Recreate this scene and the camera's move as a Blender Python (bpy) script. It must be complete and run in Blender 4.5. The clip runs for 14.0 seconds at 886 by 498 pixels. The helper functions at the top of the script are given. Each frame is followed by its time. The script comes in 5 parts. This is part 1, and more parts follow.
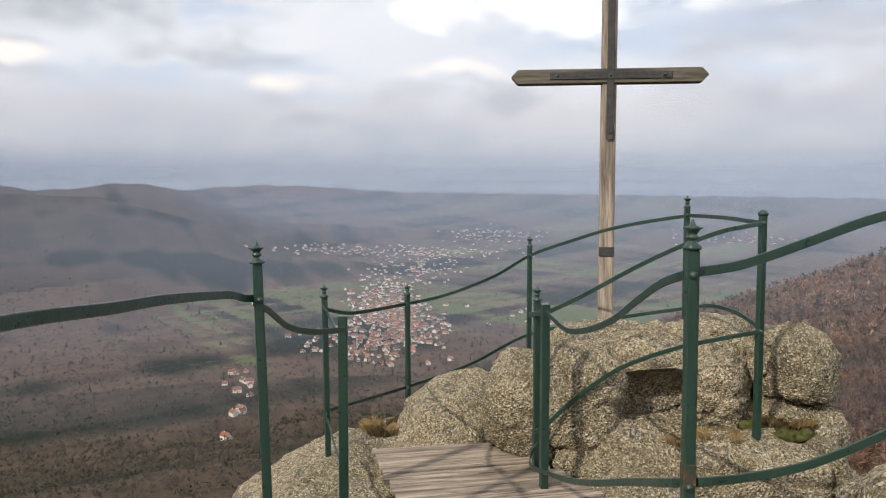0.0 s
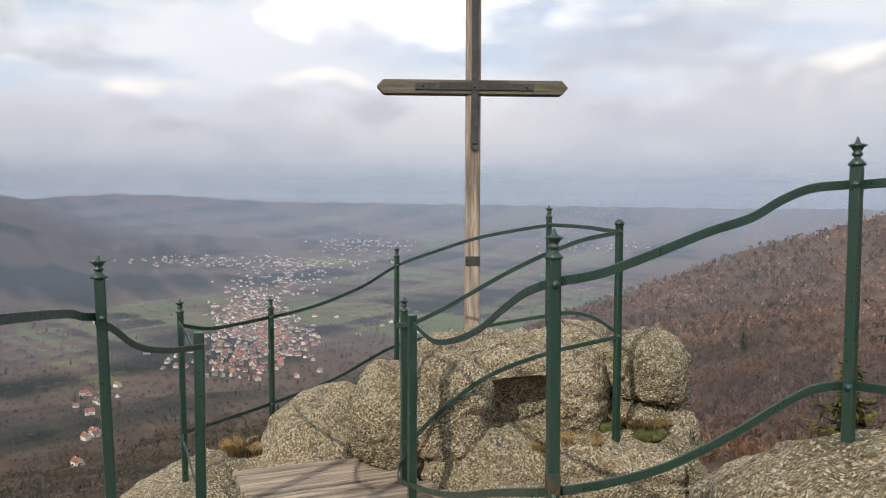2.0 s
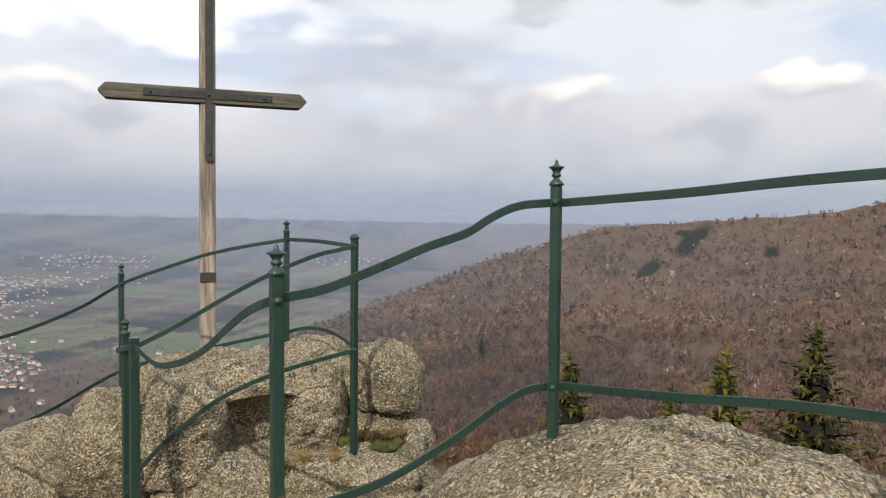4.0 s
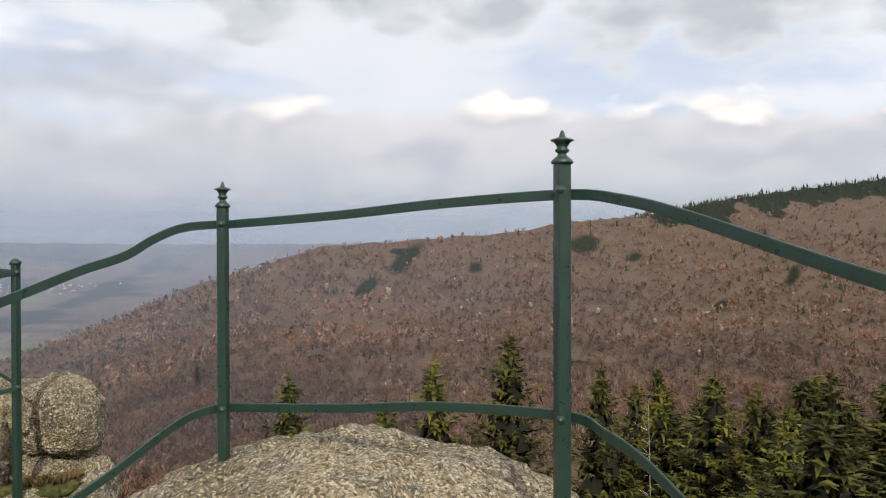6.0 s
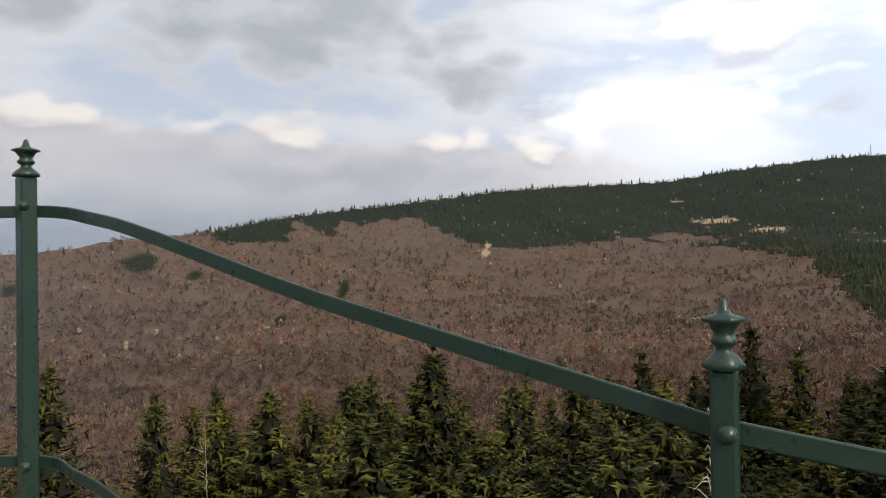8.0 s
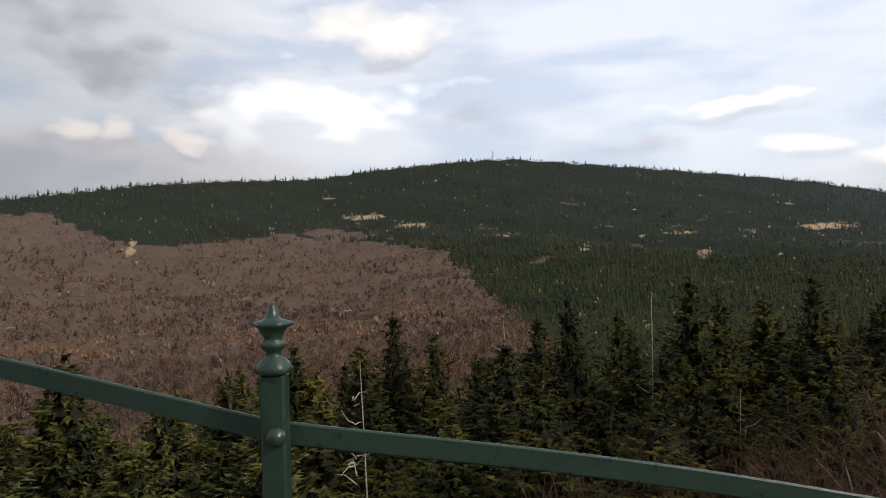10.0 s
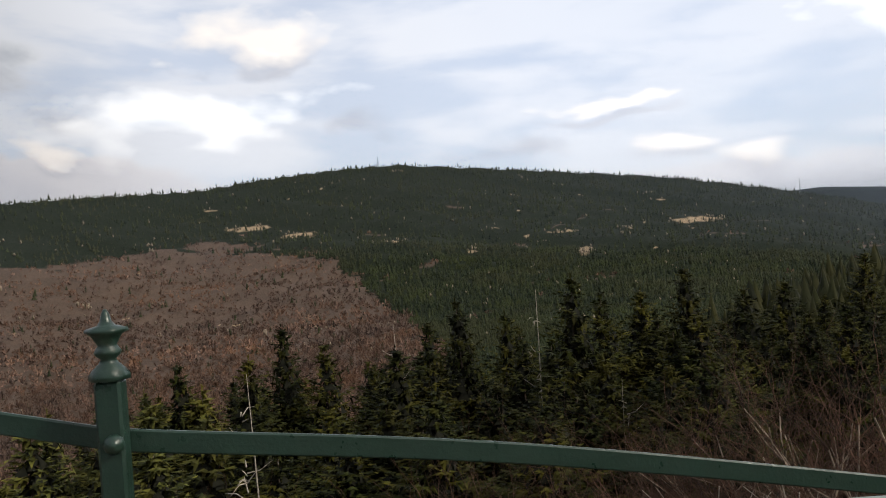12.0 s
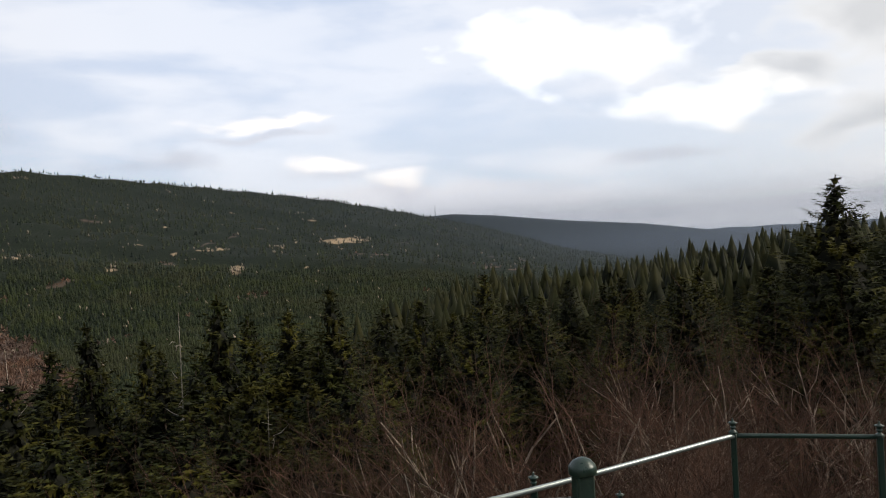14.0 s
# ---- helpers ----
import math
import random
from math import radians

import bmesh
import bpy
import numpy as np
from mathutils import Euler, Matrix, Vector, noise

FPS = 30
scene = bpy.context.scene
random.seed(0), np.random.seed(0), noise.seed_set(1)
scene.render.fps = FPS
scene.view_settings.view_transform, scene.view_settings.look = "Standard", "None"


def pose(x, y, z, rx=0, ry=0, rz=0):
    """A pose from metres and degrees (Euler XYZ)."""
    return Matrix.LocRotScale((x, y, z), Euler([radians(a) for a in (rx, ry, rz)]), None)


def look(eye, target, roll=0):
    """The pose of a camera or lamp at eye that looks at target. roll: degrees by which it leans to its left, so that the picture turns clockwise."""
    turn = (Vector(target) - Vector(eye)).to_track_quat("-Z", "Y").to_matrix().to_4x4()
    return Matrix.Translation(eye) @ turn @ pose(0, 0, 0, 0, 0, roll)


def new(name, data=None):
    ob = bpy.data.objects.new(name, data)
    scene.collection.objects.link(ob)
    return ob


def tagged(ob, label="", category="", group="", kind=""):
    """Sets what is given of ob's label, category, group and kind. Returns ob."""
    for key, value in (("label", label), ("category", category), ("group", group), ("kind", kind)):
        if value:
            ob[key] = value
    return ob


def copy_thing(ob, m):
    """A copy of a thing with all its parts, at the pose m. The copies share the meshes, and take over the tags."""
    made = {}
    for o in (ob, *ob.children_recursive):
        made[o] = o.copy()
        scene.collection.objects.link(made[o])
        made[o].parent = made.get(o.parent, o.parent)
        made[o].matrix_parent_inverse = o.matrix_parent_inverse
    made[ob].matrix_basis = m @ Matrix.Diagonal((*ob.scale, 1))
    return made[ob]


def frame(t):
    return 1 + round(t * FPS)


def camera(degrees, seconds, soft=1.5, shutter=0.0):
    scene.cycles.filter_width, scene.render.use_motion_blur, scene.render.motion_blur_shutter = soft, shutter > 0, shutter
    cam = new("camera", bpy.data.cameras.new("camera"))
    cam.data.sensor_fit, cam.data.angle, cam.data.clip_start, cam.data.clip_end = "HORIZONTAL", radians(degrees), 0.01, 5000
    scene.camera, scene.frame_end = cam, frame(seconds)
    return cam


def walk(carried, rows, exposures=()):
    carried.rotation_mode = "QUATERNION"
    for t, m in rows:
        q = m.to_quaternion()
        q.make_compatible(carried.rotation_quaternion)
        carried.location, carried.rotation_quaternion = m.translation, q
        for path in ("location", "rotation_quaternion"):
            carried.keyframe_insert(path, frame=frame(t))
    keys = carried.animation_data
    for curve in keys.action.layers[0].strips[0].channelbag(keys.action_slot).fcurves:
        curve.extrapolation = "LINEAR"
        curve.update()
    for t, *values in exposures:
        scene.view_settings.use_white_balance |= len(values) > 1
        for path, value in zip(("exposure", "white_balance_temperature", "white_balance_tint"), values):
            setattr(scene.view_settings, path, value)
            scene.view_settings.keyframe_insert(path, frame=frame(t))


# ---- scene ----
cam = camera(59.8, 14.0, 1.1)
PATH = [
    (0, (0.264, -0.409, 1.541), (0.025, 1.572, 1.4), 0.1),
    (0.5, (0.274, -0.393, 1.543), (0.084, 1.593, 1.402), -0.1),
    (1, (0.273, -0.36, 1.538), (0.158, 1.632, 1.402), -0.1),
    (1.5, (0.277, -0.328, 1.54), (0.258, 1.667, 1.413), -0.1),
    (2, (0.286, -0.306, 1.54), (0.385, 1.689, 1.425), 0.2),
    (4.5, (0.422, -0.287, 1.546), (1.322, 1.497, 1.484), 0.5),
    (5, (0.453, -0.297, 1.54), (1.518, 1.394, 1.492), 0.5),
    (5.5, (0.486, -0.365, 1.541), (1.698, 1.226, 1.506), 0.4),
    (6, (0.536, -0.493, 1.552), (1.876, 0.992, 1.531), -0.1),
    (6.5, (0.578, -0.605, 1.56), (2.056, 0.743, 1.555), -0.5),
    (7, (0.602, -0.618, 1.56), (2.242, 0.527, 1.566), -0.6),
    (7.5, (0.655, -0.617, 1.56), (2.457, 0.251, 1.575), -0.6),
    (8, (0.713, -0.68, 1.56), (2.634, -0.124, 1.577), -0.7),
    (8.5, (0.736, -0.743, 1.571), (2.72, -0.494, 1.582), -0.9),
    (9, (0.741, -0.792, 1.572), (2.741, -0.795, 1.573), -0.9),
    (11.5, (0.716, -0.888, 1.578), (2.644, -1.421, 1.566), -3.6),
    (12, (0.674, -0.932, 1.55), (2.583, -1.528, 1.541), -4.1),
    (12.5, (0.667, -1.040, 1.548), (2.548, -1.721, 1.545), -4.2),
    (13, (0.681, -1.020, 1.594), (2.479, -1.896, 1.594), -3.9),
    (13.5, (0.676, -1.077, 1.587), (2.323, -2.212, 1.58), -3.4),
    (14, (0.645, -1.088, 1.596), (2.112, -2.448, 1.58), -3.2),
]
EXPOSURES = [(0.0, 0.0), (4.5, 0.0), (6.5, -0.02), (7.0, -0.05), (7.5, -0.15), (8.0, -0.32), (8.5, -0.46), (9.0, -0.52), (14.0, -0.62)]
SKY_STRENGTH, WORLD_STRENGTH, SUN_STRENGTH = 0.12, 1.06, 3.8
HAZE_COLOUR, HAZE_DENSITY = (0.37, 0.44, 0.58, 1), 0.245
HAZE_RINGS = [345, 640, 1100, 1700, 2450, 3300, 4350]
rows = [(t, look(e, g, r)) for t, e, g, r in PATH]
walk(cam, rows, EXPOSURES)

# ---- world, sun ----
SUN_AZ, SUN_EL = 215.0, 35.0


def math_node(nt, op, a, b=None, c=None, clamp=False):
    n = nt.nodes.new("ShaderNodeMath")
    n.operation, n.use_clamp = op, clamp
    for i, v in enumerate((a, b, c)):
        if v is None:
            continue
        if isinstance(v, (int, float)):
            n.inputs[i].default_value = v
        else:
            nt.links.new(v, n.inputs[i])
    return n.outputs[0]


def mix_node(nt, f, a, b, blend="MIX"):
    n = nt.nodes.new("ShaderNodeMix")
    n.data_type, n.blend_type = "RGBA", blend
    for sock, v in ((n.inputs[0], f), (n.inputs[6], a), (n.inputs[7], b)):
        if isinstance(v, (int, float)):
            sock.default_value = v
        elif isinstance(v, tuple):
            sock.default_value = (*v[:3], 1)
        else:
            nt.links.new(v, sock)
    return n.outputs[2]


def ramp_node(nt, f, stops, smooth=False):
    n = nt.nodes.new("ShaderNodeValToRGB")
    el = n.color_ramp.elements
    while len(el) < len(stops):
        el.new(0.5)
    for e, (p, c) in zip(el, stops):
        e.position = p
        e.color = (c, c, c, 1) if isinstance(c, (int, float)) else (*c, 1)
    if smooth:
        n.color_ramp.interpolation = "EASE"
    nt.links.new(f, n.inputs[0])
    return n.outputs[0]


def noise_node(nt, vec, scale, detail=4, rough=0.55, dist=0.0, out=0):
    n = nt.nodes.new("ShaderNodeTexNoise")
    n.inputs["Scale"].default_value = scale
    n.inputs["Detail"].default_value = detail
    n.inputs["Roughness"].default_value = rough
    n.inputs["Distortion"].default_value = dist
    nt.links.new(vec, n.inputs["Vector"])
    return n.outputs[out]


def vec_node(nt, op, a, b=None):
    n = nt.nodes.new("ShaderNodeVectorMath")
    n.operation = op
    for i, v in enumerate((a, b)):
        if v is None:
            continue
        if isinstance(v, tuple):
            n.inputs[i].default_value = v
        else:
            nt.links.new(v, n.inputs[i])
    return n.outputs["Value"] if op in ("DOT_PRODUCT", "LENGTH") else n.outputs[0]


# clouds as (compass direction, elevation, half width, half height) in degrees
GREY_CLOUDS = [(-32, 12.6, 15, 3.6), (35, 18.4, 15, 4.0), (46, 16.2, 8, 2.8), (63, 16.4, 16, 5.0), (75, 12.8, 9, 2.4), (164, 13.2, 9, 4.2), (157, 10.4, 5, 1.4), (162, 6.8, 9, 1.6)]
FAINT_CLOUDS = [(18, 10.5, 12, 4.0), (-16, 5.2, 4, 1.1), (-3.5, 6.8, 5, 1.3), (-23, 9.6, 5, 1.0), (78, 12.0, 6, 1.8), (94.3, 13.2, 4.5, 1.0), (102.5, 9.2, 5, 1.3), (84, 9.8, 3, 0.7), (113, 6.8, 5, 0.9), (40, 6.5, 9, 1.6), (66, 6.0, 8, 1.3), (148, 5.4, 6, 0.6)]
SUNLIT_CLOUDS = [(-19.2, 7.8, 3.4, 0.9), (-7, 8.9, 4.2, 0.7), (-35, 9.2, 3.5, 1.0), (31.5, 9.7, 4, 0.9), (48.6, 9.9, 3, 0.8), (57, 9.8, 5, 1.1), (62.6, 9.0, 3, 0.7), (73, 8.2, 2.4, 0.7), (77.2, 8.1, 2.4, 0.7), (83, 7.8, 2.2, 0.7), (94.8, 15.4, 4.2, 1.9), (118.7, 9.4, 5, 0.4), (124.7, 5.9, 4, 0.7), (131, 5.1, 4, 0.9)]
GLARING_CLOUDS = [(91, 10.5, 9, 3.0), (143.5, 13.6, 9, 3.6), (152, 8.6, 7, 1.6), (4, 13.5, 13, 2.2)]


def make_world():
    world = bpy.data.worlds.new("sky")
    scene.world = world
    world.use_nodes = True
    nt = world.node_tree
    nt.nodes.clear()
    out = nt.nodes.new("ShaderNodeOutputWorld")
    bg = nt.nodes.new("ShaderNodeBackground")
    nt.links.new(bg.outputs[0], out.inputs[0])
    sky = nt.nodes.new("ShaderNodeTexSky")
    sky.sky_type, sky.sun_disc = "NISHITA", False
    sky.sun_elevation, sky.sun_rotation = radians(SUN_EL), radians(SUN_AZ)
    sky.air_density, sky.dust_density = 1.0, 2.0
    clear = mix_node(nt, 1.0, sky.outputs[0], (SKY_STRENGTH,) * 3, "MULTIPLY")
    co = nt.nodes.new("ShaderNodeTexCoord").outputs["Generated"]
    sep = nt.nodes.new("ShaderNodeSeparateXYZ")
    nt.links.new(co, sep.inputs[0])
    x, y, z = sep.outputs
    az = math_node(nt, "MULTIPLY", math_node(nt, "ARCTAN2", x, y), 57.2958)
    el = math_node(nt, "MULTIPLY", math_node(nt, "ARCSINE", z), 57.2958)
    turn = math_node(nt, "MULTIPLY_ADD", az, 1.0 / 360.0, 0.5)

    def along(stops):
        """A grey value that changes with the compass direction."""
        return ramp_node(nt, turn, [((a + 180.0) / 360.0, v) for a, v in stops])

    # billows: the same turbulence frays every cloud
    tall = vec_node(nt, "MULTIPLY", co, (1.0, 1.0, 1.9))
    puffs = math_node(nt, "SUBTRACT", noise_node(nt, tall, 11.0, 6, 0.48, 0.2), 0.5)
    soft = math_node(nt, "SUBTRACT", noise_node(nt, tall, 5.0, 5, 0.5, 0.4), 0.5)
    vor = nt.nodes.new("ShaderNodeTexVoronoi")
    vor.feature = "SMOOTH_F1"
    vor.inputs["Scale"].default_value = 26.0
    nt.links.new(vec_node(nt, "ADD", tall, vec_node(nt, "MULTIPLY", noise_node(nt, tall, 20.0, 3, out=1), (0.05, 0.05, 0.05))), vor.inputs["Vector"])
    knobs = math_node(nt, "SUBTRACT", 0.38, vor.outputs["Distance"])
    fray = math_node(nt, "ADD", math_node(nt, "MULTIPLY", puffs, 2.8), math_node(nt, "MULTIPLY", knobs, 0.6))
    place = nt.nodes.new("ShaderNodeCombineXYZ")
    nt.links.new(math_node(nt, "MULTIPLY_ADD", soft, 16.0, az), place.inputs[0])
    nt.links.new(math_node(nt, "MULTIPLY_ADD", noise_node(nt, tall, 8.0, 4, 0.5), 4.0, math_node(nt, "SUBTRACT", el, 2.0)), place.inputs[1])

    def clouds(field, edge, ragged, drop=0.0):
        """How deep inside the nearest cloud of the field a direction lies, 0 to 1."""
        deep = None
        for a, e, wa, we in field:
            v = vec_node(nt, "SUBTRACT", place.outputs[0], (a, e - drop, 0.0))
            v = vec_node(nt, "LENGTH", vec_node(nt, "MULTIPLY", v, (1.0 / wa, 1.0 / we, 0.0)))
            v = math_node(nt, "SUBTRACT", 1.0, v)
            deep = v if deep is None else math_node(nt, "MAXIMUM", deep, v)
        deep = math_node(nt, "ADD", deep, math_node(nt, "MULTIPLY", fray, ragged))
        return math_node(nt, "DIVIDE", deep, edge, clamp=True)

    # thin high veil with faint blue gaps, drawn out by the wind
    drawn = vec_node(nt, "MULTIPLY", co, (1.0, 1.0, 4.0))
    n1 = noise_node(nt, drawn, 3.2, 6, 0.5, 0.15)
    veil = math_node(nt, "MULTIPLY", ramp_node(nt, n1, [(0.40, 0.55), (0.56, 1.0)], True), along([(-60, 1.0), (40, 0.95), (95, 0.9), (125, 0.72), (170, 0.85)]))
    white = mix_node(nt, noise_node(nt, co, 2.5, 3), (0.74, 0.77, 0.84), (0.95, 0.95, 0.98))
    col = mix_node(nt, veil, mix_node(nt, 0.5, clear, (0.44, 0.58, 0.86)), white)
    # the low lilac-grey bank along the horizon and its uneven tops
    top = math_node(nt, "MULTIPLY", along([(-60, 0.45), (-20, 0.43), (5, 0.43), (25, 0.47), (57, 0.49), (73, 0.42), (85, 0.38), (96, 0.28), (112, 0.22), (125, 0.27), (134, 0.25), (145, 0.18), (170, 0.18)]), 20.0)
    top = math_node(nt, "ADD", top, math_node(nt, "MULTIPLY", fray, 1.5))
    gap = math_node(nt, "SUBTRACT", top, el)
    crisp = math_node(nt, "MULTIPLY", gap, along([(-40, 0.35), (20, 0.45), (32, 1.6), (84, 1.6), (96, 0.5), (120, 1.2), (136, 1.2), (150, 0.4)]), clamp=True)
    shade = ramp_node(nt, math_node(nt, "MULTIPLY", gap, 0.1, clamp=True), [(0.0, (0.88, 0.85, 0.84)), (0.08, (0.77, 0.745, 0.77)), (0.25, (0.67, 0.66, 0.705)), (0.50, (0.57, 0.59, 0.65)), (0.70, (0.49, 0.525, 0.585)), (0.82, (0.41, 0.455, 0.53)), (0.92, (0.355, 0.41, 0.49)), (1.0, (0.345, 0.40, 0.48))])
    lumps = ramp_node(nt, math_node(nt, "ADD", soft, 0.5), [(0.42, 0.0), (0.62, 0.5)], True)
    mottled = mix_node(nt, lumps, shade, (0.78, 0.755, 0.775))
    low = ramp_node(nt, math_node(nt, "MULTIPLY", el, 0.05, clamp=True), [(0.08, 0.0), (0.25, 1.0)], True)
    mottled = mix_node(nt, low, shade, mottled)
    amount = along([(-60, 0.85), (20, 0.9), (84, 0.9), (97, 0.35), (118, 0.35), (126, 0.6), (140, 0.4), (170, 0.3)])
    col = mix_node(nt, math_node(nt, "MULTIPLY", crisp, amount), col, mottled)
    # grey undersides of the nearer clouds
    grey = clouds(GREY_CLOUDS, 0.9, 0.75)
    lit = ramp_node(nt, grey, [(0.0, (0.86, 0.87, 0.90)), (0.45, (0.72, 0.74, 0.78)), (1.0, (0.52, 0.55, 0.60))])
    col = mix_node(nt, ramp_node(nt, grey, [(0.0, 0.0), (0.5, 0.9)], True), col, lit)
    smoke = clouds(FAINT_CLOUDS, 0.8, 1.0)
    col = mix_node(nt, math_node(nt, "MULTIPLY", smoke, 0.62), col, (0.52, 0.54, 0.61))
    # sunlit heads of cumulus over shaded feet
    feet = clouds(SUNLIT_CLOUDS, 0.8, 0.9, 0.9)
    col = mix_node(nt, math_node(nt, "MULTIPLY", feet, 0.5), col, (0.60, 0.60, 0.65))
    heads = clouds(SUNLIT_CLOUDS, 0.85, 1.0)
    col = mix_node(nt, math_node(nt, "MULTIPLY", heads, 0.9), col, (1.10, 1.03, 0.97))
    glare = clouds(GLARING_CLOUDS, 1.1, 0.9)
    col = mix_node(nt, math_node(nt, "MULTIPLY", glare, 0.9), col, (1.45, 1.43, 1.40))
    # the cloud is thinner and brighter towards the south-east
    thin = vec_node(nt, "DOT_PRODUCT", co, (math.sin(radians(140)) * 0.93, math.cos(radians(140)) * 0.93, 0.37))
    lift = ramp_node(nt, math_node(nt, "MULTIPLY_ADD", thin, 0.5, 0.5), [(0.45, 1.0), (0.64, 1.0), (0.74, 1.08), (0.84, 1.45), (0.98, 1.70)], True)
    bright = nt.nodes.new("ShaderNodeVectorMath")
    bright.operation = "MULTIPLY"
    nt.links.new(col, bright.inputs[0])
    nt.links.new(lift, bright.inputs[1])
    col = bright.outputs[0]
    # glow of the veiled sun
    a, e = radians(SUN_AZ), radians(SUN_EL)
    toward = vec_node(nt, "DOT_PRODUCT", co, (math.sin(a) * math.cos(e), math.cos(a) * math.cos(e), math.sin(e)))
    glow = ramp_node(nt, toward, [(0.1, 0.0), (1.0, 1.0)], True)
    col = mix_node(nt, math_node(nt, "MULTIPLY", glow, 0.6), col, (1.25, 1.2, 1.12))
    nt.links.new(col, bg.inputs[0])
    bg.inputs[1].default_value = WORLD_STRENGTH


make_world()
sun = new("sun", bpy.data.lights.new("sun", "SUN"))
sun.data.energy, sun.data.angle, sun.data.color = SUN_STRENGTH, radians(0.8), (1.0, 0.92, 0.78)
sun.matrix_basis = look((40 * math.sin(radians(SUN_AZ)), 40 * math.cos(radians(SUN_AZ)), 40 * math.tan(radians(SUN_EL))), (0, 0, 0))


# ---- materials ----
def material(name):
    m = bpy.data.materials.new(name)
    m.use_nodes = True
    nt = m.node_tree
    bsdf = nt.nodes["Principled BSDF"]
    bsdf.inputs["Specular IOR Level"].default_value = 0.3
    return m, nt, bsdf


def set_in(nt, sock, v):
    if isinstance(v, (int, float)):
        sock.default_value = v
    elif isinstance(v, tuple):
        sock.default_value = (*v[:3], 1)
    else:
        nt.links.new(v, sock)


def bump(nt, bsdf, height, strength, distance):
    n = nt.nodes.new("ShaderNodeBump")
    n.inputs["Strength"].default_value = strength
    n.inputs["Distance"].default_value = distance
    nt.links.new(height, n.inputs["Height"])
    nt.links.new(n.outputs[0], bsdf.inputs["Normal"])


def object_coords(nt):
    return nt.nodes.new("ShaderNodeTexCoord").outputs["Object"]


def world_coords(nt):
    return nt.nodes.new("ShaderNodeNewGeometry").outputs["Position"]


def object_random(nt):
    return nt.nodes.new("ShaderNodeObjectInfo").outputs["Random"]


def island_random(nt):
    return nt.nodes.new("ShaderNodeNewGeometry").outputs["Random Per Island"]


def mat_granite():
    m, nt, b = material("granite")
    p = world_coords(nt)
    stain = noise_node(nt, p, 2.2, 6, 0.6)
    blotch = noise_node(nt, p, 17.0, 6, 0.65, 0.3)
    grain = noise_node(nt, p, 75.0, 4, 0.65)
    v = nt.nodes.new("ShaderNodeTexVoronoi")
    v.inputs["Scale"].default_value = 62.0
    nt.links.new(p, v.inputs["Vector"])
    crystal = v.outputs["Color"]
    sepc = nt.nodes.new("ShaderNodeSeparateColor")
    nt.links.new(crystal, sepc.inputs[0])
    base = mix_node(nt, ramp_node(nt, stain, [(0.35, 0.0), (0.65, 1.0)]), (0.36, 0.275, 0.17), (0.50, 0.40, 0.26))
    base = mix_node(nt, ramp_node(nt, blotch, [(0.50, 0.0), (0.68, 0.55)]), base, (0.22, 0.185, 0.13))
    base = mix_node(nt, ramp_node(nt, sepc.outputs[0], [(0.62, 0.0), (0.74, 0.6)]), base, (0.13, 0.10, 0.062))
    base = mix_node(nt, ramp_node(nt, sepc.outputs[1], [(0.70, 0.0), (0.82, 0.75)]), base, (0.74, 0.65, 0.49))
    lichen = math_node(nt, "MULTIPLY", ramp_node(nt, noise_node(nt, p, 5.0, 6, 0.7), [(0.55, 0.0), (0.63, 1.0)]), ramp_node(nt, noise_node(nt, p, 48.0, 3, 0.6), [(0.48, 0.0), (0.56, 1.0)]))
    base = mix_node(nt, math_node(nt, "MULTIPLY", lichen, 0.6), base, (0.33, 0.31, 0.12))
    dark = ramp_node(nt, noise_node(nt, p, 3.4, 7, 0.65, 0.6), [(0.54, 0.0), (0.64, 0.78)])
    base = mix_node(nt, dark, base, (0.12, 0.11, 0.095))
    pale = math_node(nt, "MULTIPLY", ramp_node(nt, noise_node(nt, p, 30.0, 2), [(0.60, 0.0), (0.65, 0.9)]), 0.85)
    base = mix_node(nt, pale, base, (0.62, 0.60, 0.53))
    yellow = math_node(nt, "MULTIPLY", ramp_node(nt, noise_node(nt, p, 62.0, 2), [(0.60, 0.0), (0.65, 0.8)]), ramp_node(nt, noise_node(nt, p, 3.1, 4), [(0.40, 0.0), (0.6, 1.0)]))
    base = mix_node(nt, yellow, base, (0.50, 0.43, 0.15))
    grime = ramp_node(nt, noise_node(nt, p, 1.1, 6, 0.6, 0.5), [(0.46, 0.0), (0.60, 0.6)])
    base = mix_node(nt, grime, base, (0.15, 0.130, 0.070))
    pits = ramp_node(nt, noise_node(nt, p, 38.0, 4, 0.7), [(0.30, 0.8), (0.42, 0.0)])
    base = mix_node(nt, pits, base, (0.055, 0.045, 0.03))
    v2 = nt.nodes.new("ShaderNodeTexVoronoi")
    v2.inputs["Scale"].default_value = 82.0
    nt.links.new(p, v2.inputs["Vector"])
    sep2 = nt.nodes.new("ShaderNodeSeparateColor")
    nt.links.new(v2.outputs["Color"], sep2.inputs[0])
    base = mix_node(nt, ramp_node(nt, sep2.outputs[0], [(0.78, 0.0), (0.83, 0.65)]), base, (0.78, 0.68, 0.50))
    base = mix_node(nt, ramp_node(nt, sep2.outputs[1], [(0.78, 0.0), (0.84, 0.6)]), base, (0.07, 0.055, 0.036))
    set_in(nt, b.inputs["Base Color"], base)
    b.inputs["Roughness"].default_value = 0.92
    h = math_node(nt, "ADD", math_node(nt, "MULTIPLY", grain, 0.5), math_node(nt, "MULTIPLY", v.outputs["Distance"], 0.8))
    h = math_node(nt, "ADD", h, math_node(nt, "MULTIPLY", noise_node(nt, p, 24.0, 5, 0.7), 0.9))
    bump(nt, b, h, 1.0, 0.06)
    return m


